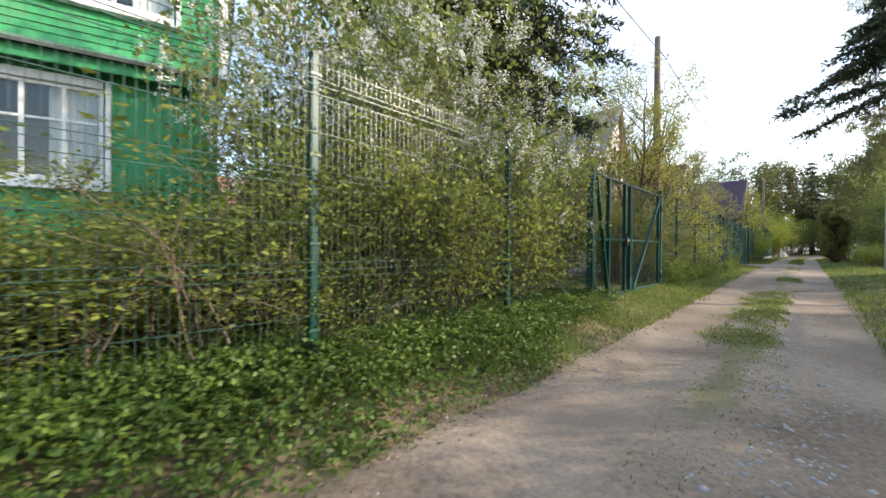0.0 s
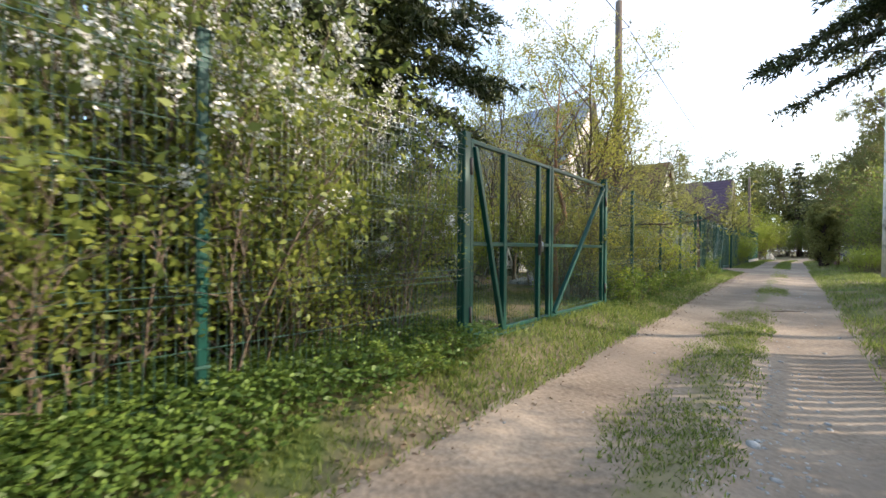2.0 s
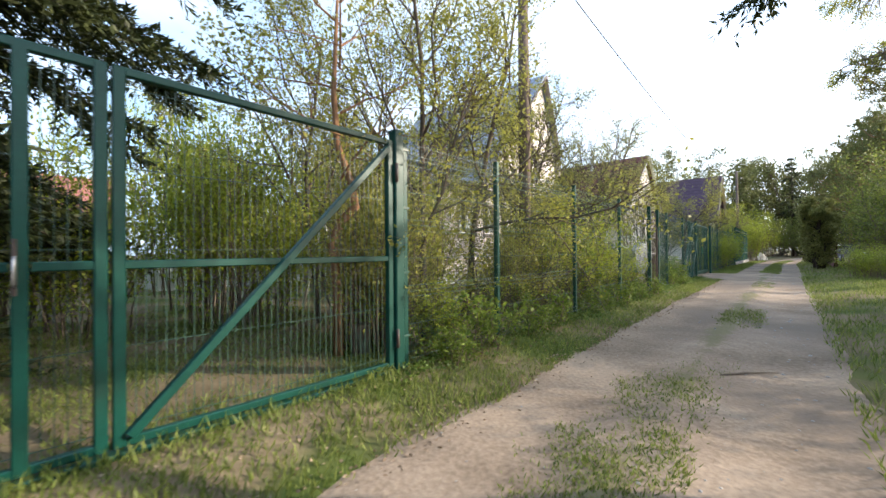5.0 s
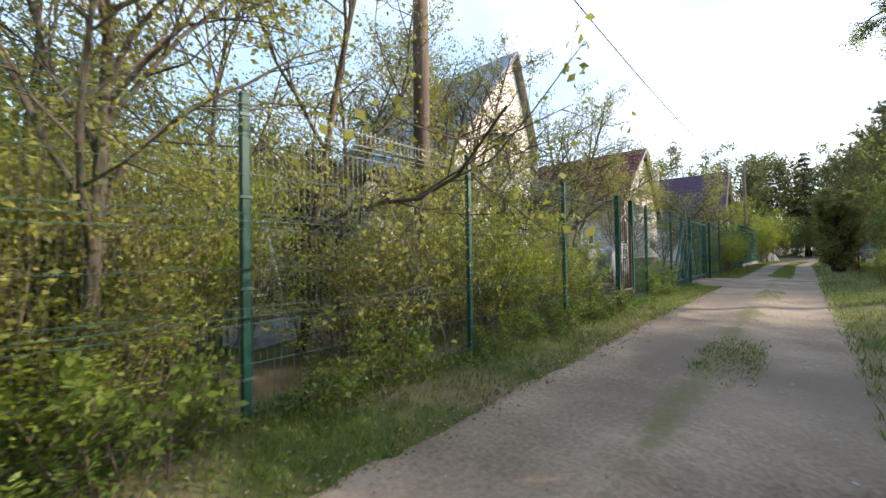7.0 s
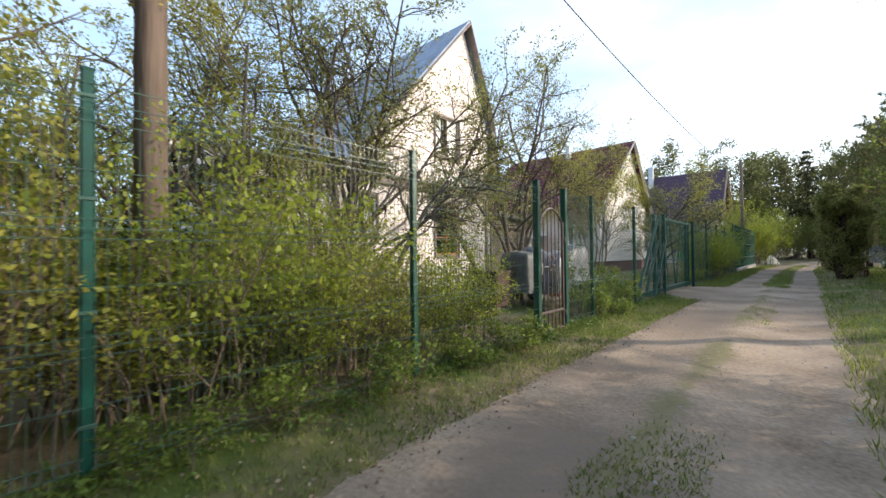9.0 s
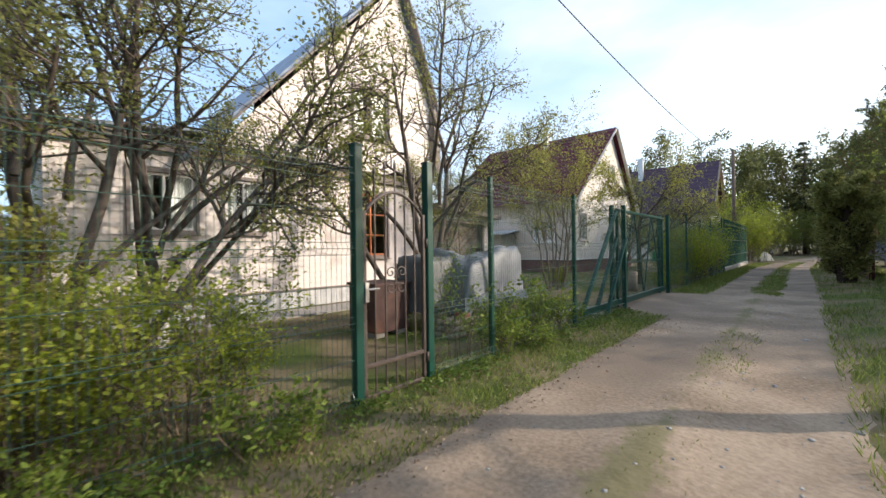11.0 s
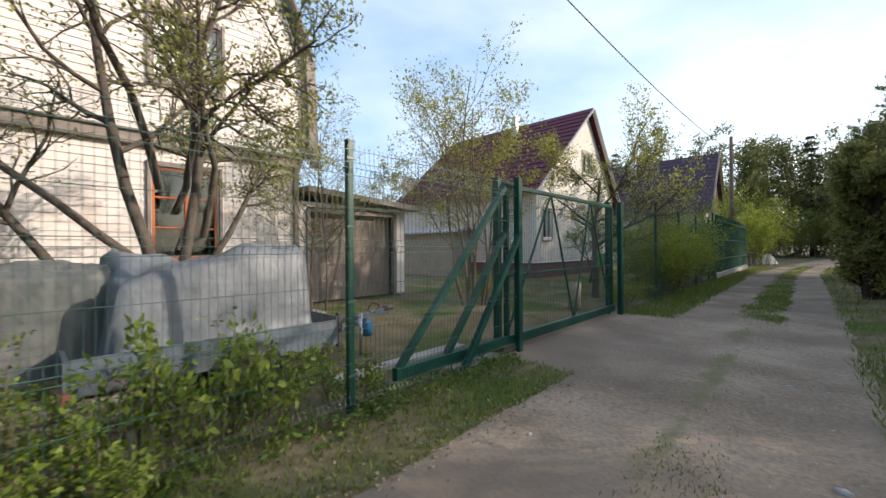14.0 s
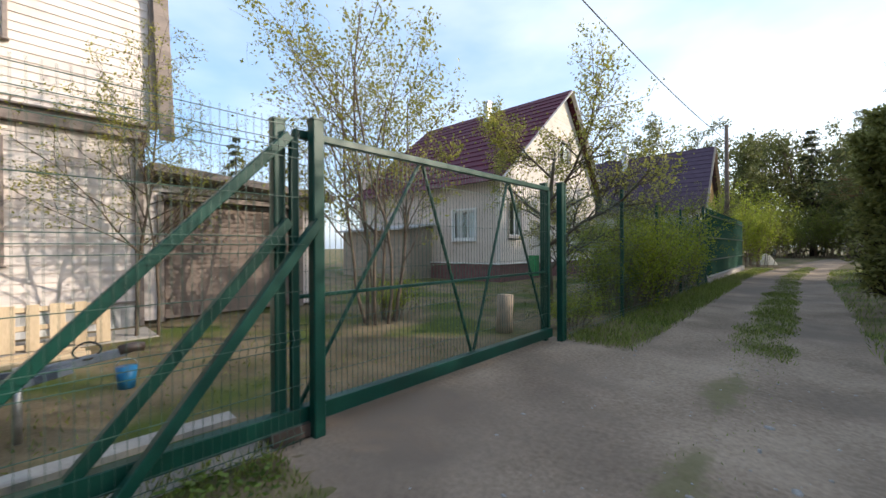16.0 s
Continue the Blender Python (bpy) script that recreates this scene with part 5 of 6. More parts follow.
def pine(seed, label, at, height, boughs=34):
    t = thing("pine_tree", label, "tree", at)
    p = Plant(seed)
    p.limb((0, 0, -0.1), (0, 0, 1), height, 0.015 * height, [(8, 0.05, 0.04, boughs, 0.40, 1.1, 0.4, 0), *PLAN_PINE[1:]])
    part("trunk", p.wood, M_PINEBARK, t)
    tips, dirs = np.array(p.tips), np.array(p.dirs)
    tips, dirs = np.repeat(tips, 5, 0), np.repeat(dirs, 5, 0)
    tips = tips + p.rng.normal(size=tips.shape) * 0.05
    tufts("needles", tips, dirs * 0.6 + p.rng.normal(size=tips.shape) * 0.6, 0.12, 0.03, M_NEEDLE_PINE, p.rng, t, fold=0.04)
    return t


pine(84, "thin-crowned pine with olive needles beside the lane", (6.8, 26.0, 0), 7.6, 13)
pine1 = pine(82, "pine with olive green needles beside the lane", (7.9, 43.5, 0), 8.5)
copies(pine1, [(8.6, 50.0, 130, 1.1, 1.0), (8.6, 78.0, 40, 1.4, 1.0), (11.0, 74.0, 110, 1.4, 1.0), (10.5, 84.0, 300, 1.5, 1.0), (9.5, 57.0, 200, 1.3, 1.0), (7.6, 55.0, 20, 1.1, 1.0), (10.6, 47.0, 310, 1.25, 1.0), (11.0, 53.0, 160, 1.3, 1.0)])
dark = thing("spruce_tree", "dark-stemmed tree wrapped in dead twigs at the verge", "tree", (4.1, 37.2, 0))
pl = Plant(83)
for i in range(10):
    a = i * 0.63
    pl.limb((0.16 * math.cos(a), 0.16 * math.sin(a), -0.1), (0.12 * math.cos(a), 0.12 * math.sin(a), 1), pl.rng.uniform(1.6, 2.3), 0.06, [(5, 0.06, 0.05, 12, 0.28, 0.8, 0.2, 0), (3, 0.2, 0, 4, 0.5, 0.8, 0.1, 3), (2, 0.2, 0, 0, 0, 0, 0, 4)])
pl.limb((0, 0, 0), (0.05, 0, 1), 3.3, 0.15, [(8, 0.05, 0.04, 30, 0.34, 1.0, 0.5, 0), *PLAN_PINE[1:]])
part("trunk", pl.wood, M_SPRUCEBARK, dark)
tips, dirs = np.repeat(np.array(pl.tips), 3, 0), np.repeat(np.array(pl.dirs), 3, 0)
tufts("needles", tips + pl.rng.normal(size=tips.shape) * 0.06, dirs * 0.6 + pl.rng.normal(size=tips.shape) * 0.6, 0.12, 0.05, M_NEEDLE_OLIVE, pl.rng, dark, fold=0.05)
copies(bush, [(4.9, 28.6, 0, 0.75, 0.75), (5.4, 29.6, 90, 0.8, 0.7), (5.6, 31.0, 180, 0.7, 0.6), (0.3, 59.5, 30, 1.7, 1.25), (-0.8, 61.5, 130, 2.0, 1.4), (-1.6, 57.5, 10, 1.6, 1.2)])

# unseen bushes beyond the right-hand fence, added to shade the lane, in clumps along the low sun's way: (from, to,
# scale, height factor)
for s0, s1, ss, hh in ((-10.0, 3.4, 1.5, 0.95), (7.9, 8.4, 0.9, 1.1), (11.9, 15.8, 1.6, 1.15), (24.9, 38.0, 1.8, 1.1)):
    for row, x in enumerate((7.6, 8.7, 9.8)):
        for yy in np.arange(s0 + row * 0.5, s1, 1.6):
            copies(hedge[k % 3], [(x + RNG.uniform(-0.2, 0.2), yy + 0.84 * x, RNG.uniform(0, 360), ss, hh * RNG.uniform(0.92, 1.06))])
            k += 1

# distant woods
far_a = tree(91, "distant birch with pale green crown", (-9, 96, 0), 19, 0.2, [(8, 0.05, 0.03, 26, 0.32, 0.8, 0.2, 0), (3, 0.15, 0.0, 7, 0.5, 0.8, 0.2, 14), (1, 0.2, -0.1, 0, 0, 0, 0, 20)], M_LEAF_FAR, 0.36, 0.7, 0.3, M_BIRCH)
far_b = tree(92, "distant broadleaf tree with a full crown", (4, 100, 0), 15, 0.22, [(7, 0.06, 0.03, 26, 0.42, 0.8, 0.1, 0), (3, 0.16, 0.03, 7, 0.5, 0.8, 0.2, 16), (1, 0.2, 0, 0, 0, 0, 0, 22)], M_LEAF_FAR, 0.40, 0.7, 0.35)
far_c = spruce(93, "distant dark green spruce of the woods", (12, 98, 0), 17, 3.4, 20, 0.8, 0.28, blade=2.8, step=0.25)
for i in range(36):
    x = -34 + i * 2.2 + RNG.uniform(-1, 1)
    y = 100 + RNG.uniform(-6, 26) + abs(x - 4) * 0.1
    copies((far_a, far_b, far_c)[i % 3], [(x, y, RNG.uniform(0, 360), RNG.uniform(0.75, 1.1), RNG.uniform(0.9, 1.1))])
for x, y, s in ((10, 62, 0.7), (13, 70, 0.85), (9.5, 78, 0.9), (15, 84, 1.0), (11, 90, 1.0), (14, 55, 0.7), (-14, 60, 0.5), (-18, 52, 0.5), (-10, 84, 0.9), (-6, 90, 0.9), (-22, 44, 0.45), (-20, 34, 0.45), (-24, 24, 0.5), (-22, 14, 0.5), (-20, 4, 0.5), (-26, -6, 0.5)):
    copies((far_b, far_c, far_a)[int(x * 7) % 3], [(x, y, RNG.uniform(0, 360), s, 1.0)])

for x, y, s in ((2.0, 93, 0.42), (4.5, 95, 0.5), (7.0, 94, 0.45), (9.5, 95, 0.5), (12, 93, 0.45), (-1.0, 95, 0.5), (-4, 92, 0.5), (14.5, 95, 0.5), (6.0, 99, 0.7), (10.5, 101, 0.8)):
    copies((far_b, far_c)[int(x) % 2], [(x, y, RNG.uniform(0, 360), s, 0.9)])

for i in range(12):
    copies(hedge[i % 3], [(-5 + i * 1.8 + RNG.uniform(-0.4, 0.4), 86 + RNG.uniform(-1.5, 2), RNG.uniform(0, 360), 2.2, 1.0)])

# undergrowth, grass and litter
n = 24000
x, y = RNG.uniform(-0.8, 0.95, n), RNG.uniform(-1.5, 7.2, n)
# knee-high bed at first, then a low broken fringe at the fence foot
keep = RNG.random(n) < 1.15 - smooth(0.35, 1.0, x + 0.2 * wave(x, y)) - 0.8 * smooth(3.8, 6.4, y)
x, y = x[keep], y[keep]
h = RNG.uniform(0.06, 0.26, len(x)) * (1 - 0.5 * smooth(0.4, 1.0, x))
xf, yf = RNG.normal(0.08, 0.16, 4200), RNG.uniform(10.8, 27.2, 4200)
keep = RNG.random(4200) < 0.1 + 1.3 * np.clip(wave(xf * 2, yf * 1.4), 0, 1)
x, y, h = np.r_[x, xf[keep]], np.r_[y, yf[keep]], np.r_[h, RNG.uniform(0.01, 0.10, int(keep.sum()))]
base = np.stack([x, y, ground_z(x, y) + h], 1).repeat(4, 0)
base[:, :2] += RNG.normal(size=(len(base), 2)) * 0.02
u = RNG.normal(size=base.shape) * np.array([1, 1, 0.35])
stuff("ground_elder", "knee-high green ground elder leaves", base, u, RNG.uniform(0.028, 0.058, len(base)), 0.027, M_WEED, 0.1)


def grass(name, label, boxes, material=None, flop=0.45, ragged=False):
    P, U, L = [], [], []
    for x0, x1, y0, y1, dens, hmax in boxes:
        k = int((x1 - x0) * (y1 - y0) * dens)
        x, y = RNG.uniform(x0, x1, k), RNG.uniform(y0, y1, k)
        patch = RNG.random(k) < 0.55 + 0.55 * wave(x * 1.3, y * 1.1)
        if ragged:
            side = np.abs(x - (x0 + x1) / 2) / ((x1 - x0) / 2) + 0.45 * wave(x * 2.3 + 3, y * 1.6)
            ends = smooth(0, 0.9, y - y0) * smooth(0, 0.9, y1 - y)
            patch &= RNG.random(k) < (1 - smooth(0.35, 1.0, side)) * ends
        x, y = x[patch], y[patch]
        P.append(np.stack([x + bend(y), y, ground_z(x + bend(y), y) - 0.008], 1))
        U.append(np.concatenate([RNG.normal(size=(len(x), 2)) * flop, np.ones((len(x), 1))], 1))
        L.append(RNG.uniform(0.35, 1.0, len(x)) * hmax)
    P, U, L = np.concatenate(P), np.concatenate(U), np.concatenate(L)
    stuff(name, label, P, U, L, 0.008 + 0.03 * L, material or M_GRASS, 0.08)


grass("grass", "tufty verge grass along the fence and lane", [
    (0.05, 1.0, 6.0, 12, 1900, 0.12), (0.05, 0.95, 12, 27.3, 1500, 0.09), (-0.4, 0.2, 7.0, 27.3, 900, 0.15), (0.5, 1.0, -1, 3.5, 600, 0.08), (0.2, 1.0, 3.2, 6.4, 1700, 0.09), (0.0, 1.0, 31.6, 44, 900, 0.18), (0.1, 0.9, 44, 56, 400, 0.2),
    (3.25, 5.2, 4, 30, 700, 0.15), (3.3, 6.0, 30, 56, 260, 0.18)])
grass("grass_strip", "low grass strip between the wheel tracks", [
    (1.45, 2.45, 5.6, 13.2, 9000, 0.075), (1.75, 2.55, 1.0, 6.8, 2600, 0.05), (1.5, 2.6, 11.6, 14.2, 2600, 0.05), (1.8, 2.6, 15.8, 18.6, 7000, 0.07), (1.9, 2.5, 19.5, 33, 700, 0.05),
    (1.95, 2.55, 23.4, 26.6, 3500, 0.06), (1.7, 2.6, 32, 41, 6000, 0.09), (1.75, 2.6, 40, 60, 2200, 0.09)], flop=0.7, ragged=True)
grass("lawn", "short garden lawn behind the fence", [(-6.2, -0.3, 6.9, 12.5, 1300, 0.09), (-6.0, -0.3, 18, 33, 150, 0.07), (-10, -6.2, 28, 38.5, 130, 0.10), (-6.0, -0.3, 33, 42, 220, 0.12), (-14, -6.2, 6, 16, 90, 0.14)], flop=0.7)
n = 5200
x = np.r_[RNG.uniform(-0.3, 1.15, n // 2), RNG.normal(0.95, 0.16, n - n // 2)]
y = RNG.uniform(-1, 27, n)
stuff("fallen_leaves", "dry brown fallen leaves along the verge", np.stack([x, y, ground_z(x, y) + 0.012], 1), RNG.normal(size=(n, 3)) * np.array([1, 1, 0.15]), RNG.uniform(0.015, 0.045, n), 0.025, M_DRY, 0.1, "leaves")


# ---- yard things ----
def covered_heap(name, label, cat, at, size, material, seed, turn=0, sag=0.12, flank=0.72):
    """A cloth draped over goods: a bulging, creased cover that falls to the ground."""
    rng = np.random.default_rng(seed)
    w, d, h = size
    nu, nv = 36, 28
    u, v = np.meshgrid(np.linspace(-1, 1, nu), np.linspace(-1, 1, nv))
    e = np.maximum(np.abs(u), np.abs(v))
    e = e if flank > 0.5 else np.minimum(np.hypot(u, v), 1)
    top = h * (1 - smooth(flank, 0.98, e)) + 0.03 - 0.2 * (flank < 0.5)
    ridge = sag * np.sin(u * 3.1 + seed) * np.cos(v * 2.2 + seed * 0.7) * (1 - smooth(0.7, 1.0, e))
    crease = 0.03 * np.sin(u * 17 + 4 * v) * smooth(0.5, 0.95, e) + 0.02 * rng.normal(size=u.shape)
    s = 1 - 0.12 * smooth(0.75, 1.0, e) + crease * 0.6
    fold = np.abs(np.mod(u * 1.3 + v * 2.1 + 0.35 * np.sin(v * 3 + seed), 1.0) - 0.5) + np.abs(np.mod(v * 1.7 - u * 0.8 + seed * 0.37, 1.0) - 0.5)
    ridge = ridge + sag * 0.7 * (fold - 0.5) * (1 - 0.6 * smooth(0.8, 1.0, e))
    V = np.stack([u * w / 2 * s, v * d / 2 * s, top + ridge], -1).reshape(-1, 3)
    i = (np.arange(nv - 1)[:, None] * nu + np.arange(nu - 1)[None]).ravel()
    ob = sheet(name, V, np.stack([i, i + 1, i + 1 + nu, i + nu], 1), material, smooth=True)
    ob.matrix_basis = pose(*at, 0, 0, turn)
    return tagged(ob, label, cat)


covered_heap("tarpaulin_cover", "silver tarpaulin draped over a trailer load", "tarpaulin", (-1.75, 24.4, 0.45), (1.35, 2.1, 0.84), M_TARP, 3, sag=0.16)
covered_heap("tarpaulin_cover", "dark grey tarpaulin over a square container", "tarpaulin", (-2.0, 23.25, 0.35), (0.95, 0.95, 0.92), M_TARPDARK, 5, sag=0.05)
covered_heap("tarpaulin_sheet", "pale blue plastic sheet lying in the yard", "sheet", (-3.2, 14.6, 0.02), (1.6, 2.6, 0.10), M_TARP, 8, 20, 0.05)

trailer = thing("trailer", "grey steel car trailer under the tarpaulin", "trailer", (-1.75, 24.45, 0))
part("bed", Geo().box((-0.62, -1.15, 0.42), (0.62, 1.15, 0.50)), M_WOODOLD, trailer)
for sx in (-0.66, 0.62):
    part("side_board", Geo().box((sx, -1.15, 0.34), (sx + 0.035, 1.05, 0.62)), M_TRAILER, trailer)
part("front_board", Geo().box((-0.66, 1.055, 0.34), (0.655, 1.085, 0.66)), M_TRAILER, trailer)
part("front_board", Geo().box((-0.66, -1.19, 0.34), (0.655, -1.155, 0.62)), M_TRAILER, trailer)
for sx in (-0.62, 0.64):
    part("corner_post", Geo().beam((sx, 1.10, 0.30), (sx, 1.10, 0.70), 0.06, 0.05), M_IRON, trailer)
    part("drawbar", Geo().beam((sx * 0.7, 1.0, 0.38), (0.02 + sx * 0.06, 1.95, 0.46), 0.05, 0.07), M_TRAILER, trailer)
part("tow_tube", Geo().beam((0.02, 1.75, 0.47), (-0.02, 2.30, 0.52), 0.07, 0.07), M_TRAILER, trailer)
part("coupling", Geo().tube([(-0.02, 2.26, 0.53), (-0.02, 2.36, 0.55), (-0.02, 2.44, 0.54)], [0.05, 0.045, 0.04], 10), M_IRON, trailer)
part("jockey_leg", Geo().tube([(0.27, 1.66, -0.02), (0.27, 1.66, 0.58)], [0.024, 0.024], 10), M_STEEL, trailer)
part("cable_coil", Geo().tube([(0.02 + 0.02 * math.sin(3 * a), 2.05 + 0.09 * math.cos(a), 0.58 + 0.07 * math.sin(a)) for a in np.linspace(0, 6.28, 15)], [0.008] * 15, 6), M_BLACK, trailer)
for sx in (-0.68, 0.72):
    wh = part("wheel", Geo().tube([(sx - 0.08, 0.1, 0.28), (sx + 0.08, 0.1, 0.28)], [0.27, 0.27], 18), M_BLACK, trailer)
    part("rim", Geo().tube([(sx - 0.085, 0.1, 0.28), (sx + 0.085, 0.1, 0.28)], [0.15, 0.15], 14), M_RUST, wh)
for sy in (-1.0, 1.0):
    part("support", Geo().beam((0.4, sy, 0), (0.4, sy, 0.42), 0.07, 0.07), M_IRON, trailer)
    part("support", Geo().beam((-0.4, sy, 0), (-0.4, sy, 0.42), 0.07, 0.07), M_IRON, trailer)

tank = thing("water_tank", "rusty brown steel tank standing on blocks", "tank", (-2.3, 22.45, 0))
part("body", Geo().box((-0.35, -0.36, 0.12), (0.35, 0.36, 0.86)), M_RUST, tank)
part("lid", Geo().box((-0.38, -0.39, 0.86), (0.38, 0.39, 0.90)), M_RUST, tank)
for sy in (-0.24, 0.24):
    part("block", Geo().box((-0.3, sy - 0.1, 0), (0.3, sy + 0.1, 0.12)), M_CONC, tank)
crate = thing("log_pile", "small pile of old boards and logs by the fence", "wood pile", (-1.2, 23.3, 0))
for i in range(9):
    a, z = RNG.uniform(-0.2, 0.2), 0.06 + 0.1 * (i // 3)
    part("log", Geo().tube([(-0.15 + 0.14 * (i % 3), -0.45, z), (-0.15 + 0.14 * (i % 3) + a * 0.3, 0.4, z)], [0.055, 0.05], 9), M_WOODOLD, crate)
part("brick", Geo().box((-0.1, -0.1, 0.32), (0.15, 0.02, 0.39)), M_BRICKRED, crate)

path = Geo().box((-5.9, 19.0, -0.05), (-4.9, 27.6, 0.055))
tagged(part("garden_path", path, M_PATH), "pale concrete garden path by the house wall", "path", kind="structure")
can = thing("bucket", "bright blue plastic bucket on the lawn", "bucket", (-2.34, 26.84, 0.03))
part("body", Geo().tube([(0, 0, 0), (0, 0, 0.22)], [0.07, 0.09], 16), M_BLUE, can)
part("handle", Geo().tube([(0, 0.09 * math.cos(t), 0.22 + 0.08 * math.sin(t)) for t in np.linspace(0, math.pi, 9)], [0.004] * 9, 5), M_STEEL, can)
def pallet(label, at, m):
    """Five deck boards on three stringers with a bottom board each."""
    p = thing("pallet", label, "pallet")
    p.matrix_basis = pose(*at) @ m
    for i in range(5):
        y = -0.48 + i * 0.24
        part("deck_board", Geo().beam((0.07, y, 0.0), (0.07, y, 0.62), 0.022, 0.13 if i % 2 else 0.16, 0.004), M_PALLET, p)
    for z in (0.06, 0.31, 0.56):
        part("stringer", Geo().beam((0.015, -0.56, z), (0.015, 0.56, z), 0.085, 0.07, 0.004), M_PALLET, p)
    return p


pallet("pale wooden pallet leaning on edge by the house", (-5.0, 26.46, 0.05), pose(0, 0, 0, 0, -12, -3))
pallet("pale wooden pallet lying flat on the ground", (-4.75, 26.1, 0.06), pose(0, 0, 0, 0, 90, 8))
tagged(part("kerb", Geo().box((-0.88, 25.3, -0.05), (-0.70, 27.3, 0.07)), M_CONC), "grey concrete kerb in the yard", "kerb")

swing = thing("pipe_frame", "white pipe frame of a garden swing", "frame", (-4.6, 14.0, 0), turn=15)
for y in (-1.1, 1.1):
    part("leg", Geo().tube([(-0.6, y, 0), (0, y, 1.9)], [0.03, 0.03], 8), M_WHITE, swing)
    part("leg", Geo().tube([(0.6, y, 0), (0, y, 1.9)], [0.03, 0.03], 8), M_WHITE, swing)
part("top_bar", Geo().tube([(0, -1.2, 1.9), (0, 1.2, 1.9)], [0.035, 0.035], 8), M_WHITE, swing)
part("seat_rail", Geo().tube([(0.3, -0.9, 0.95), (0.32, -0.95, 0.5), (0.3, 0.9, 0.5), (0.3, 0.95, 0.95), (0.3, -0.9, 0.95)], [0.022] * 5, 8), M_WHITE, swing)
white = thing("shed", "low white boarded shed at the back of the plot", "shed", (-13.5, 17.0, 0))
part("wall", Geo().box((-1.6, -2.4, -0.1), (1.6, 2.4, 2.0)), M_WHITE, white)
part("roof", slab([(2.0, -2.7, 2.0), (2.0, 2.7, 2.0), (-2.0, 2.7, 2.7), (-2.0, -2.7, 2.7)], 0.06), M_SHEETGREY, white)
part("door", Geo().box((1.6, -0.4, 0), (1.64, 0.5, 1.8)), M_TRIM, white)

# right side of the lane
fence = thing("picket_fence", "weathered wooden picket fence along the lane", "fence")
for z in (0.35, 1.15):
    part("rail", Geo().beam((4.86, 6.6, z), (4.86, 11.6, z), 0.04, 0.07), M_PALEFENCE, fence)
for i in range(3):
    part("post", Geo().beam((4.92, 6.7 + i * 2.35, -0.3), (4.92, 6.7 + i * 2.35, 1.6), 0.09, 0.09), M_PALEFENCE, fence)
pk = Geo().box((0, 0, 0), (0.022, 0.10, 1.55)).add([(0, 0, 1.55), (0.022, 0, 1.55), (0.022, 0.10, 1.55), (0, 0.10, 1.55), (0.011, 0.05, 1.63)], [(0, 1, 4), (1, 2, 4), (2, 3, 4), (3, 0, 4)])
first = part("picket", pk, M_PALEFENCE, fence)
first.matrix_basis = pose(4.815, 6.6, -0.02)
for i in range(1, 30):
    piece("picket", first.data, fence, pose(4.815, 6.6 + i * 0.17, -0.02 + 0.015 * math.sin(i * 1.7), 0.5 * math.sin(i * 2.3)))
redf = thing("board_fence", "dark red board fence beside the lane", "fence")
for i in range(70):
    part("board", Geo().box((4.72, 38.6 + i * 0.14, 0.08), (4.745, 38.73 + i * 0.14, 1.75 + 0.015 * (i % 3))), M_REDFENCE, redf)
for z in (0.4, 1.4):
    part("rail", Geo().beam((4.77, 38.6, z), (4.77, 48.4, z), 0.04, 0.08), M_REDFENCE, redf)
for i in range(5):
    part("post", Geo().beam((4.83, 38.7 + i * 2.4, -0.3), (4.83, 38.7 + i * 2.4, 1.7), 0.08, 0.08), M_REDFENCE, redf)


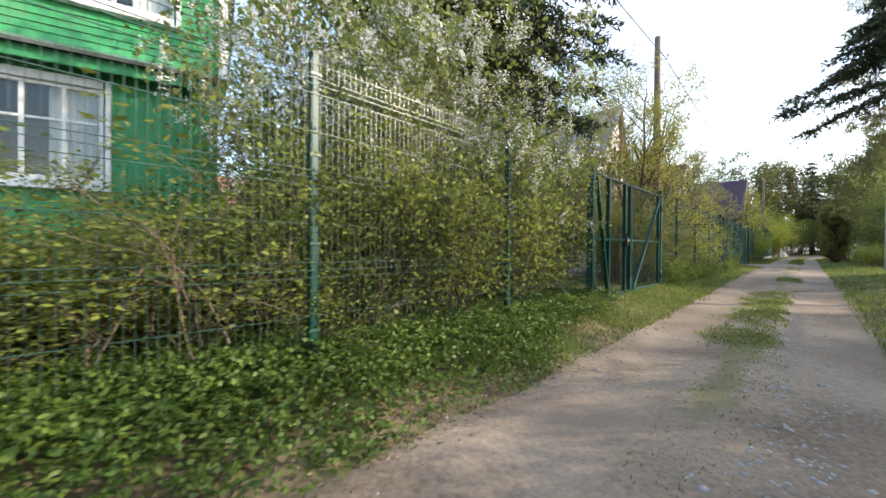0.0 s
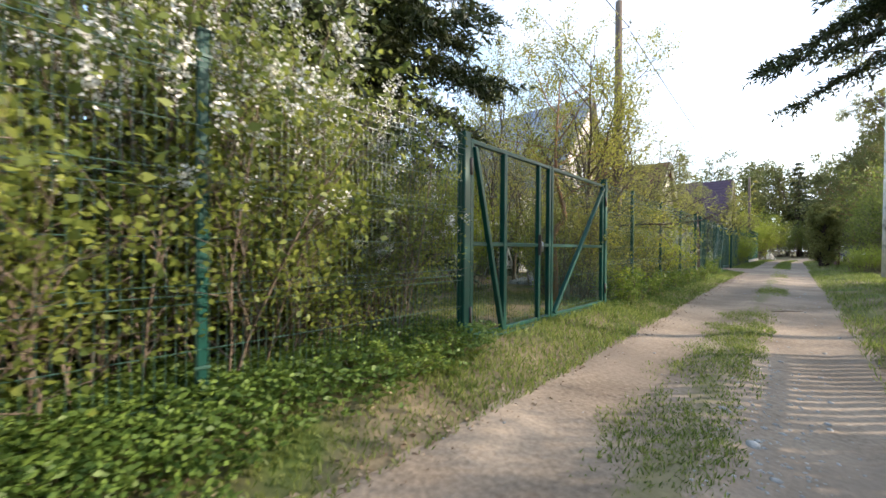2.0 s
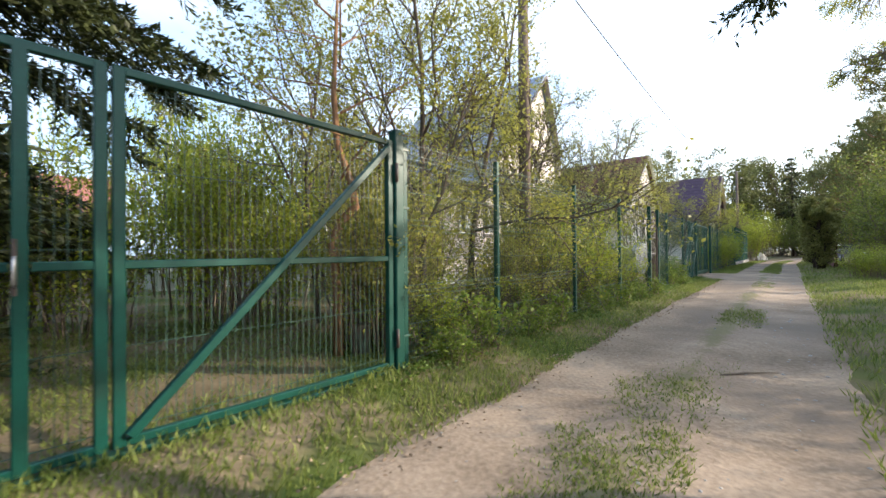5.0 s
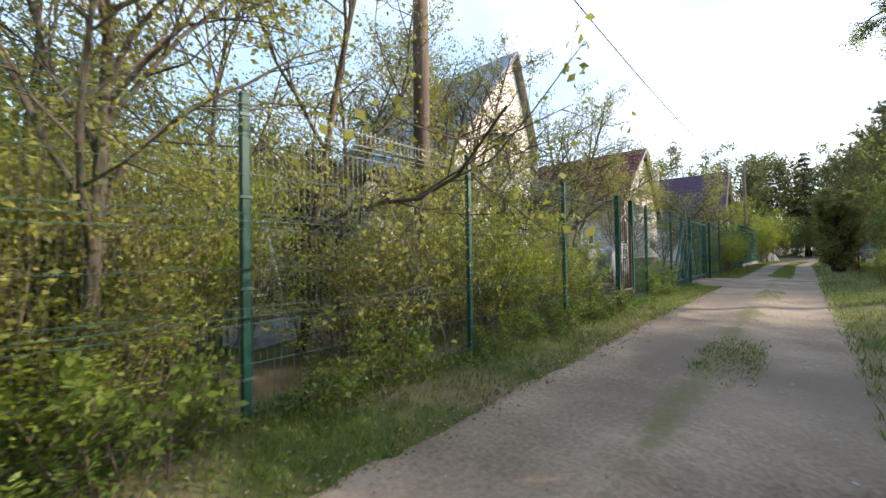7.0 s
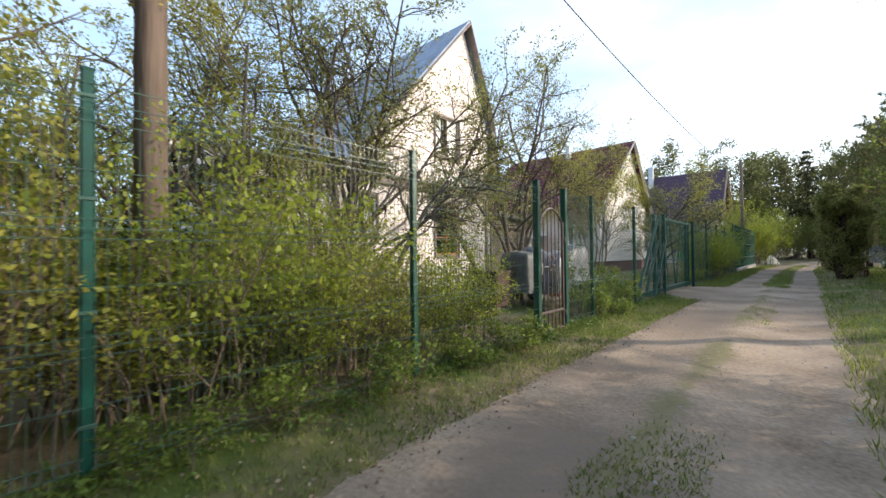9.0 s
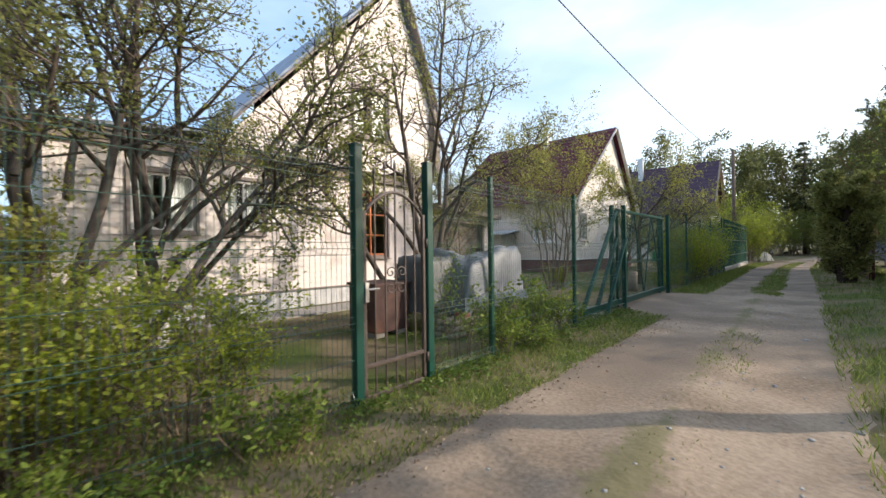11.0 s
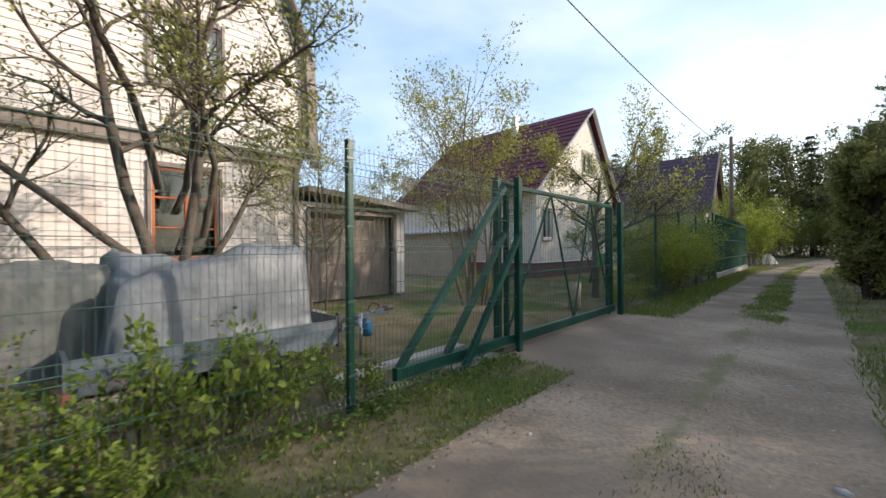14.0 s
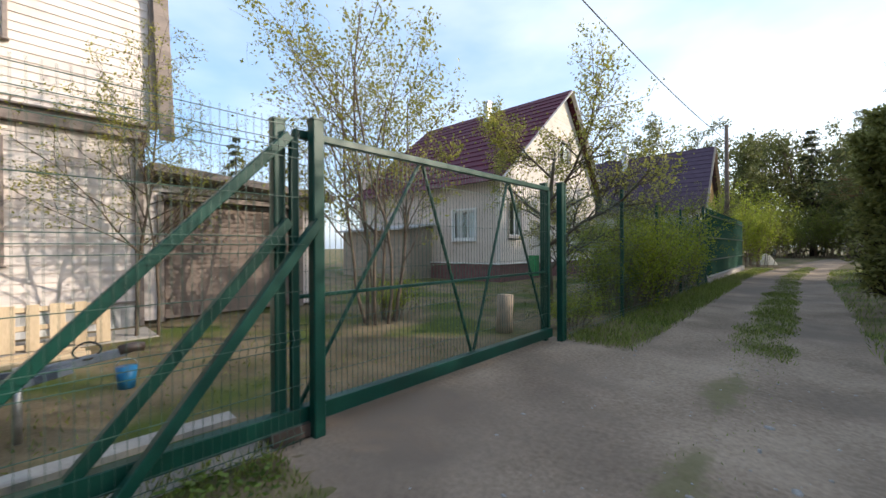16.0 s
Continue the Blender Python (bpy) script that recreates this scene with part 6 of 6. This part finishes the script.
def parked_car(at, turn):
    c = thing("car", "dark blue car parked beside the lane", "car", at, turn=turn)
    prof = [(-2.1, 0.35), (-2.15, 0.75), (-1.9, 0.95), (-1.1, 1.02), (-0.55, 1.42), (0.75, 1.45), (1.45, 1.05), (2.0, 0.92), (2.12, 0.6), (2.1, 0.35)]
    g = Geo()
    k = len(prof)
    vs = [(s * (0.82 if z < 1.1 else 0.66), y, z) for s in (-1, 1) for y, z in prof]
    g.add(vs, [tuple(range(k - 1, -1, -1)), tuple(range(k, 2 * k))] + [(i, (i + 1) % k, (i + 1) % k + k, i + k) for i in range(k)])
    part("body", g, M_CARBLUE, c)
    for s in (-1, 1):
        part("side_window", Geo().add([(s * 0.80, -1.0, 1.04), (s * 0.80, 1.3, 1.06), (s * 0.69, 0.72, 1.38), (s * 0.69, -0.5, 1.36)], [(0, 1, 2, 3)]), M_DARKGLASS, c)
        for y in (-1.3, 1.3):
            wh = part("wheel", Geo().tube([(s * 0.66, y, 0.31), (s * 0.85, y, 0.31)], [0.31, 0.31], 20), M_BLACK, c)
            part("rim", Geo().tube([(s * 0.84, y, 0.31), (s * 0.86, y, 0.31)], [0.19, 0.19], 16), M_STEEL, wh)
        part("headlight", Geo().box((s * 0.5 - 0.14, -2.16, 0.66), (s * 0.5 + 0.14, -2.10, 0.80)), M_WHITE, c)
    part("windscreen", Geo().add([(-0.74, -1.12, 1.04), (0.74, -1.12, 1.04), (0.62, -0.60, 1.40), (-0.62, -0.60, 1.40)], [(0, 1, 2, 3)]), M_DARKGLASS, c)
    part("bumper", Geo().beam((-0.8, -2.14, 0.45), (0.8, -2.14, 0.45), 0.12, 0.18, 0.03), M_BLACK, c)


parked_car((7.0, 51.5, 0.12), 10)
heap = covered_heap("sand_mound", "pale sand heap at the lane side", "sand", (0.5, 64.5, 0.0), (2.0, 4.0, 0.95), M_HEAP, 4, 10, 0.1, 0.0)

shape = bmesh.new()
bmesh.ops.create_icosphere(shape, subdivisions=1, radius=1)
stone = bpy.data.meshes.new("pebble")
shape.to_mesh(stone)
shape.free()
P, Fc = np.array([v.co[:] for v in stone.vertices]), np.array([p.vertices[:] for p in stone.polygons])
n = 2600
x = np.where(RNG.random(n) < 0.6, RNG.normal(2.75, 0.35, n), RNG.uniform(0.9, 3.4, n))
y = RNG.uniform(0, 32, n)
band = np.arange(n) > 1000
x[band], y[band] = RNG.normal(2.55, 0.17, band.sum()), 9 * RNG.random(band.sum()) ** 1.2
r = RNG.gamma(1.6, 0.004, n) + 0.003
V = (P[None] * r[:, None, None] * np.array([1, 1, 0.6]) * RNG.uniform(0.7, 1.3, (n, 1, 3)) + np.stack([x, y, ground_z(x, y) + 0.012], 1)[:, None]).reshape(-1, 3)
tagged(sheet("pebbles", V, (Fc[None] + 12 * np.arange(n)[:, None, None]).reshape(-1, 3), M_STONE), "small grey stones on the dirt lane", "stones", kind="stuff")
bpy.data.meshes.remove(stone)
tw = Geo().tube([(0, 0, 0.012), (0.3, 0.12, 0.02), (0.62, 0.2, 0.012)], [0.012, 0.010, 0.004], 6)
tagged(part("stick", tw, M_TWIG), "dry fallen stick on the lane", "stick").matrix_basis = pose(2.35, 13.3, float(ground_z(2.5, 13.4)) + 0.01, 0, 0, 30)
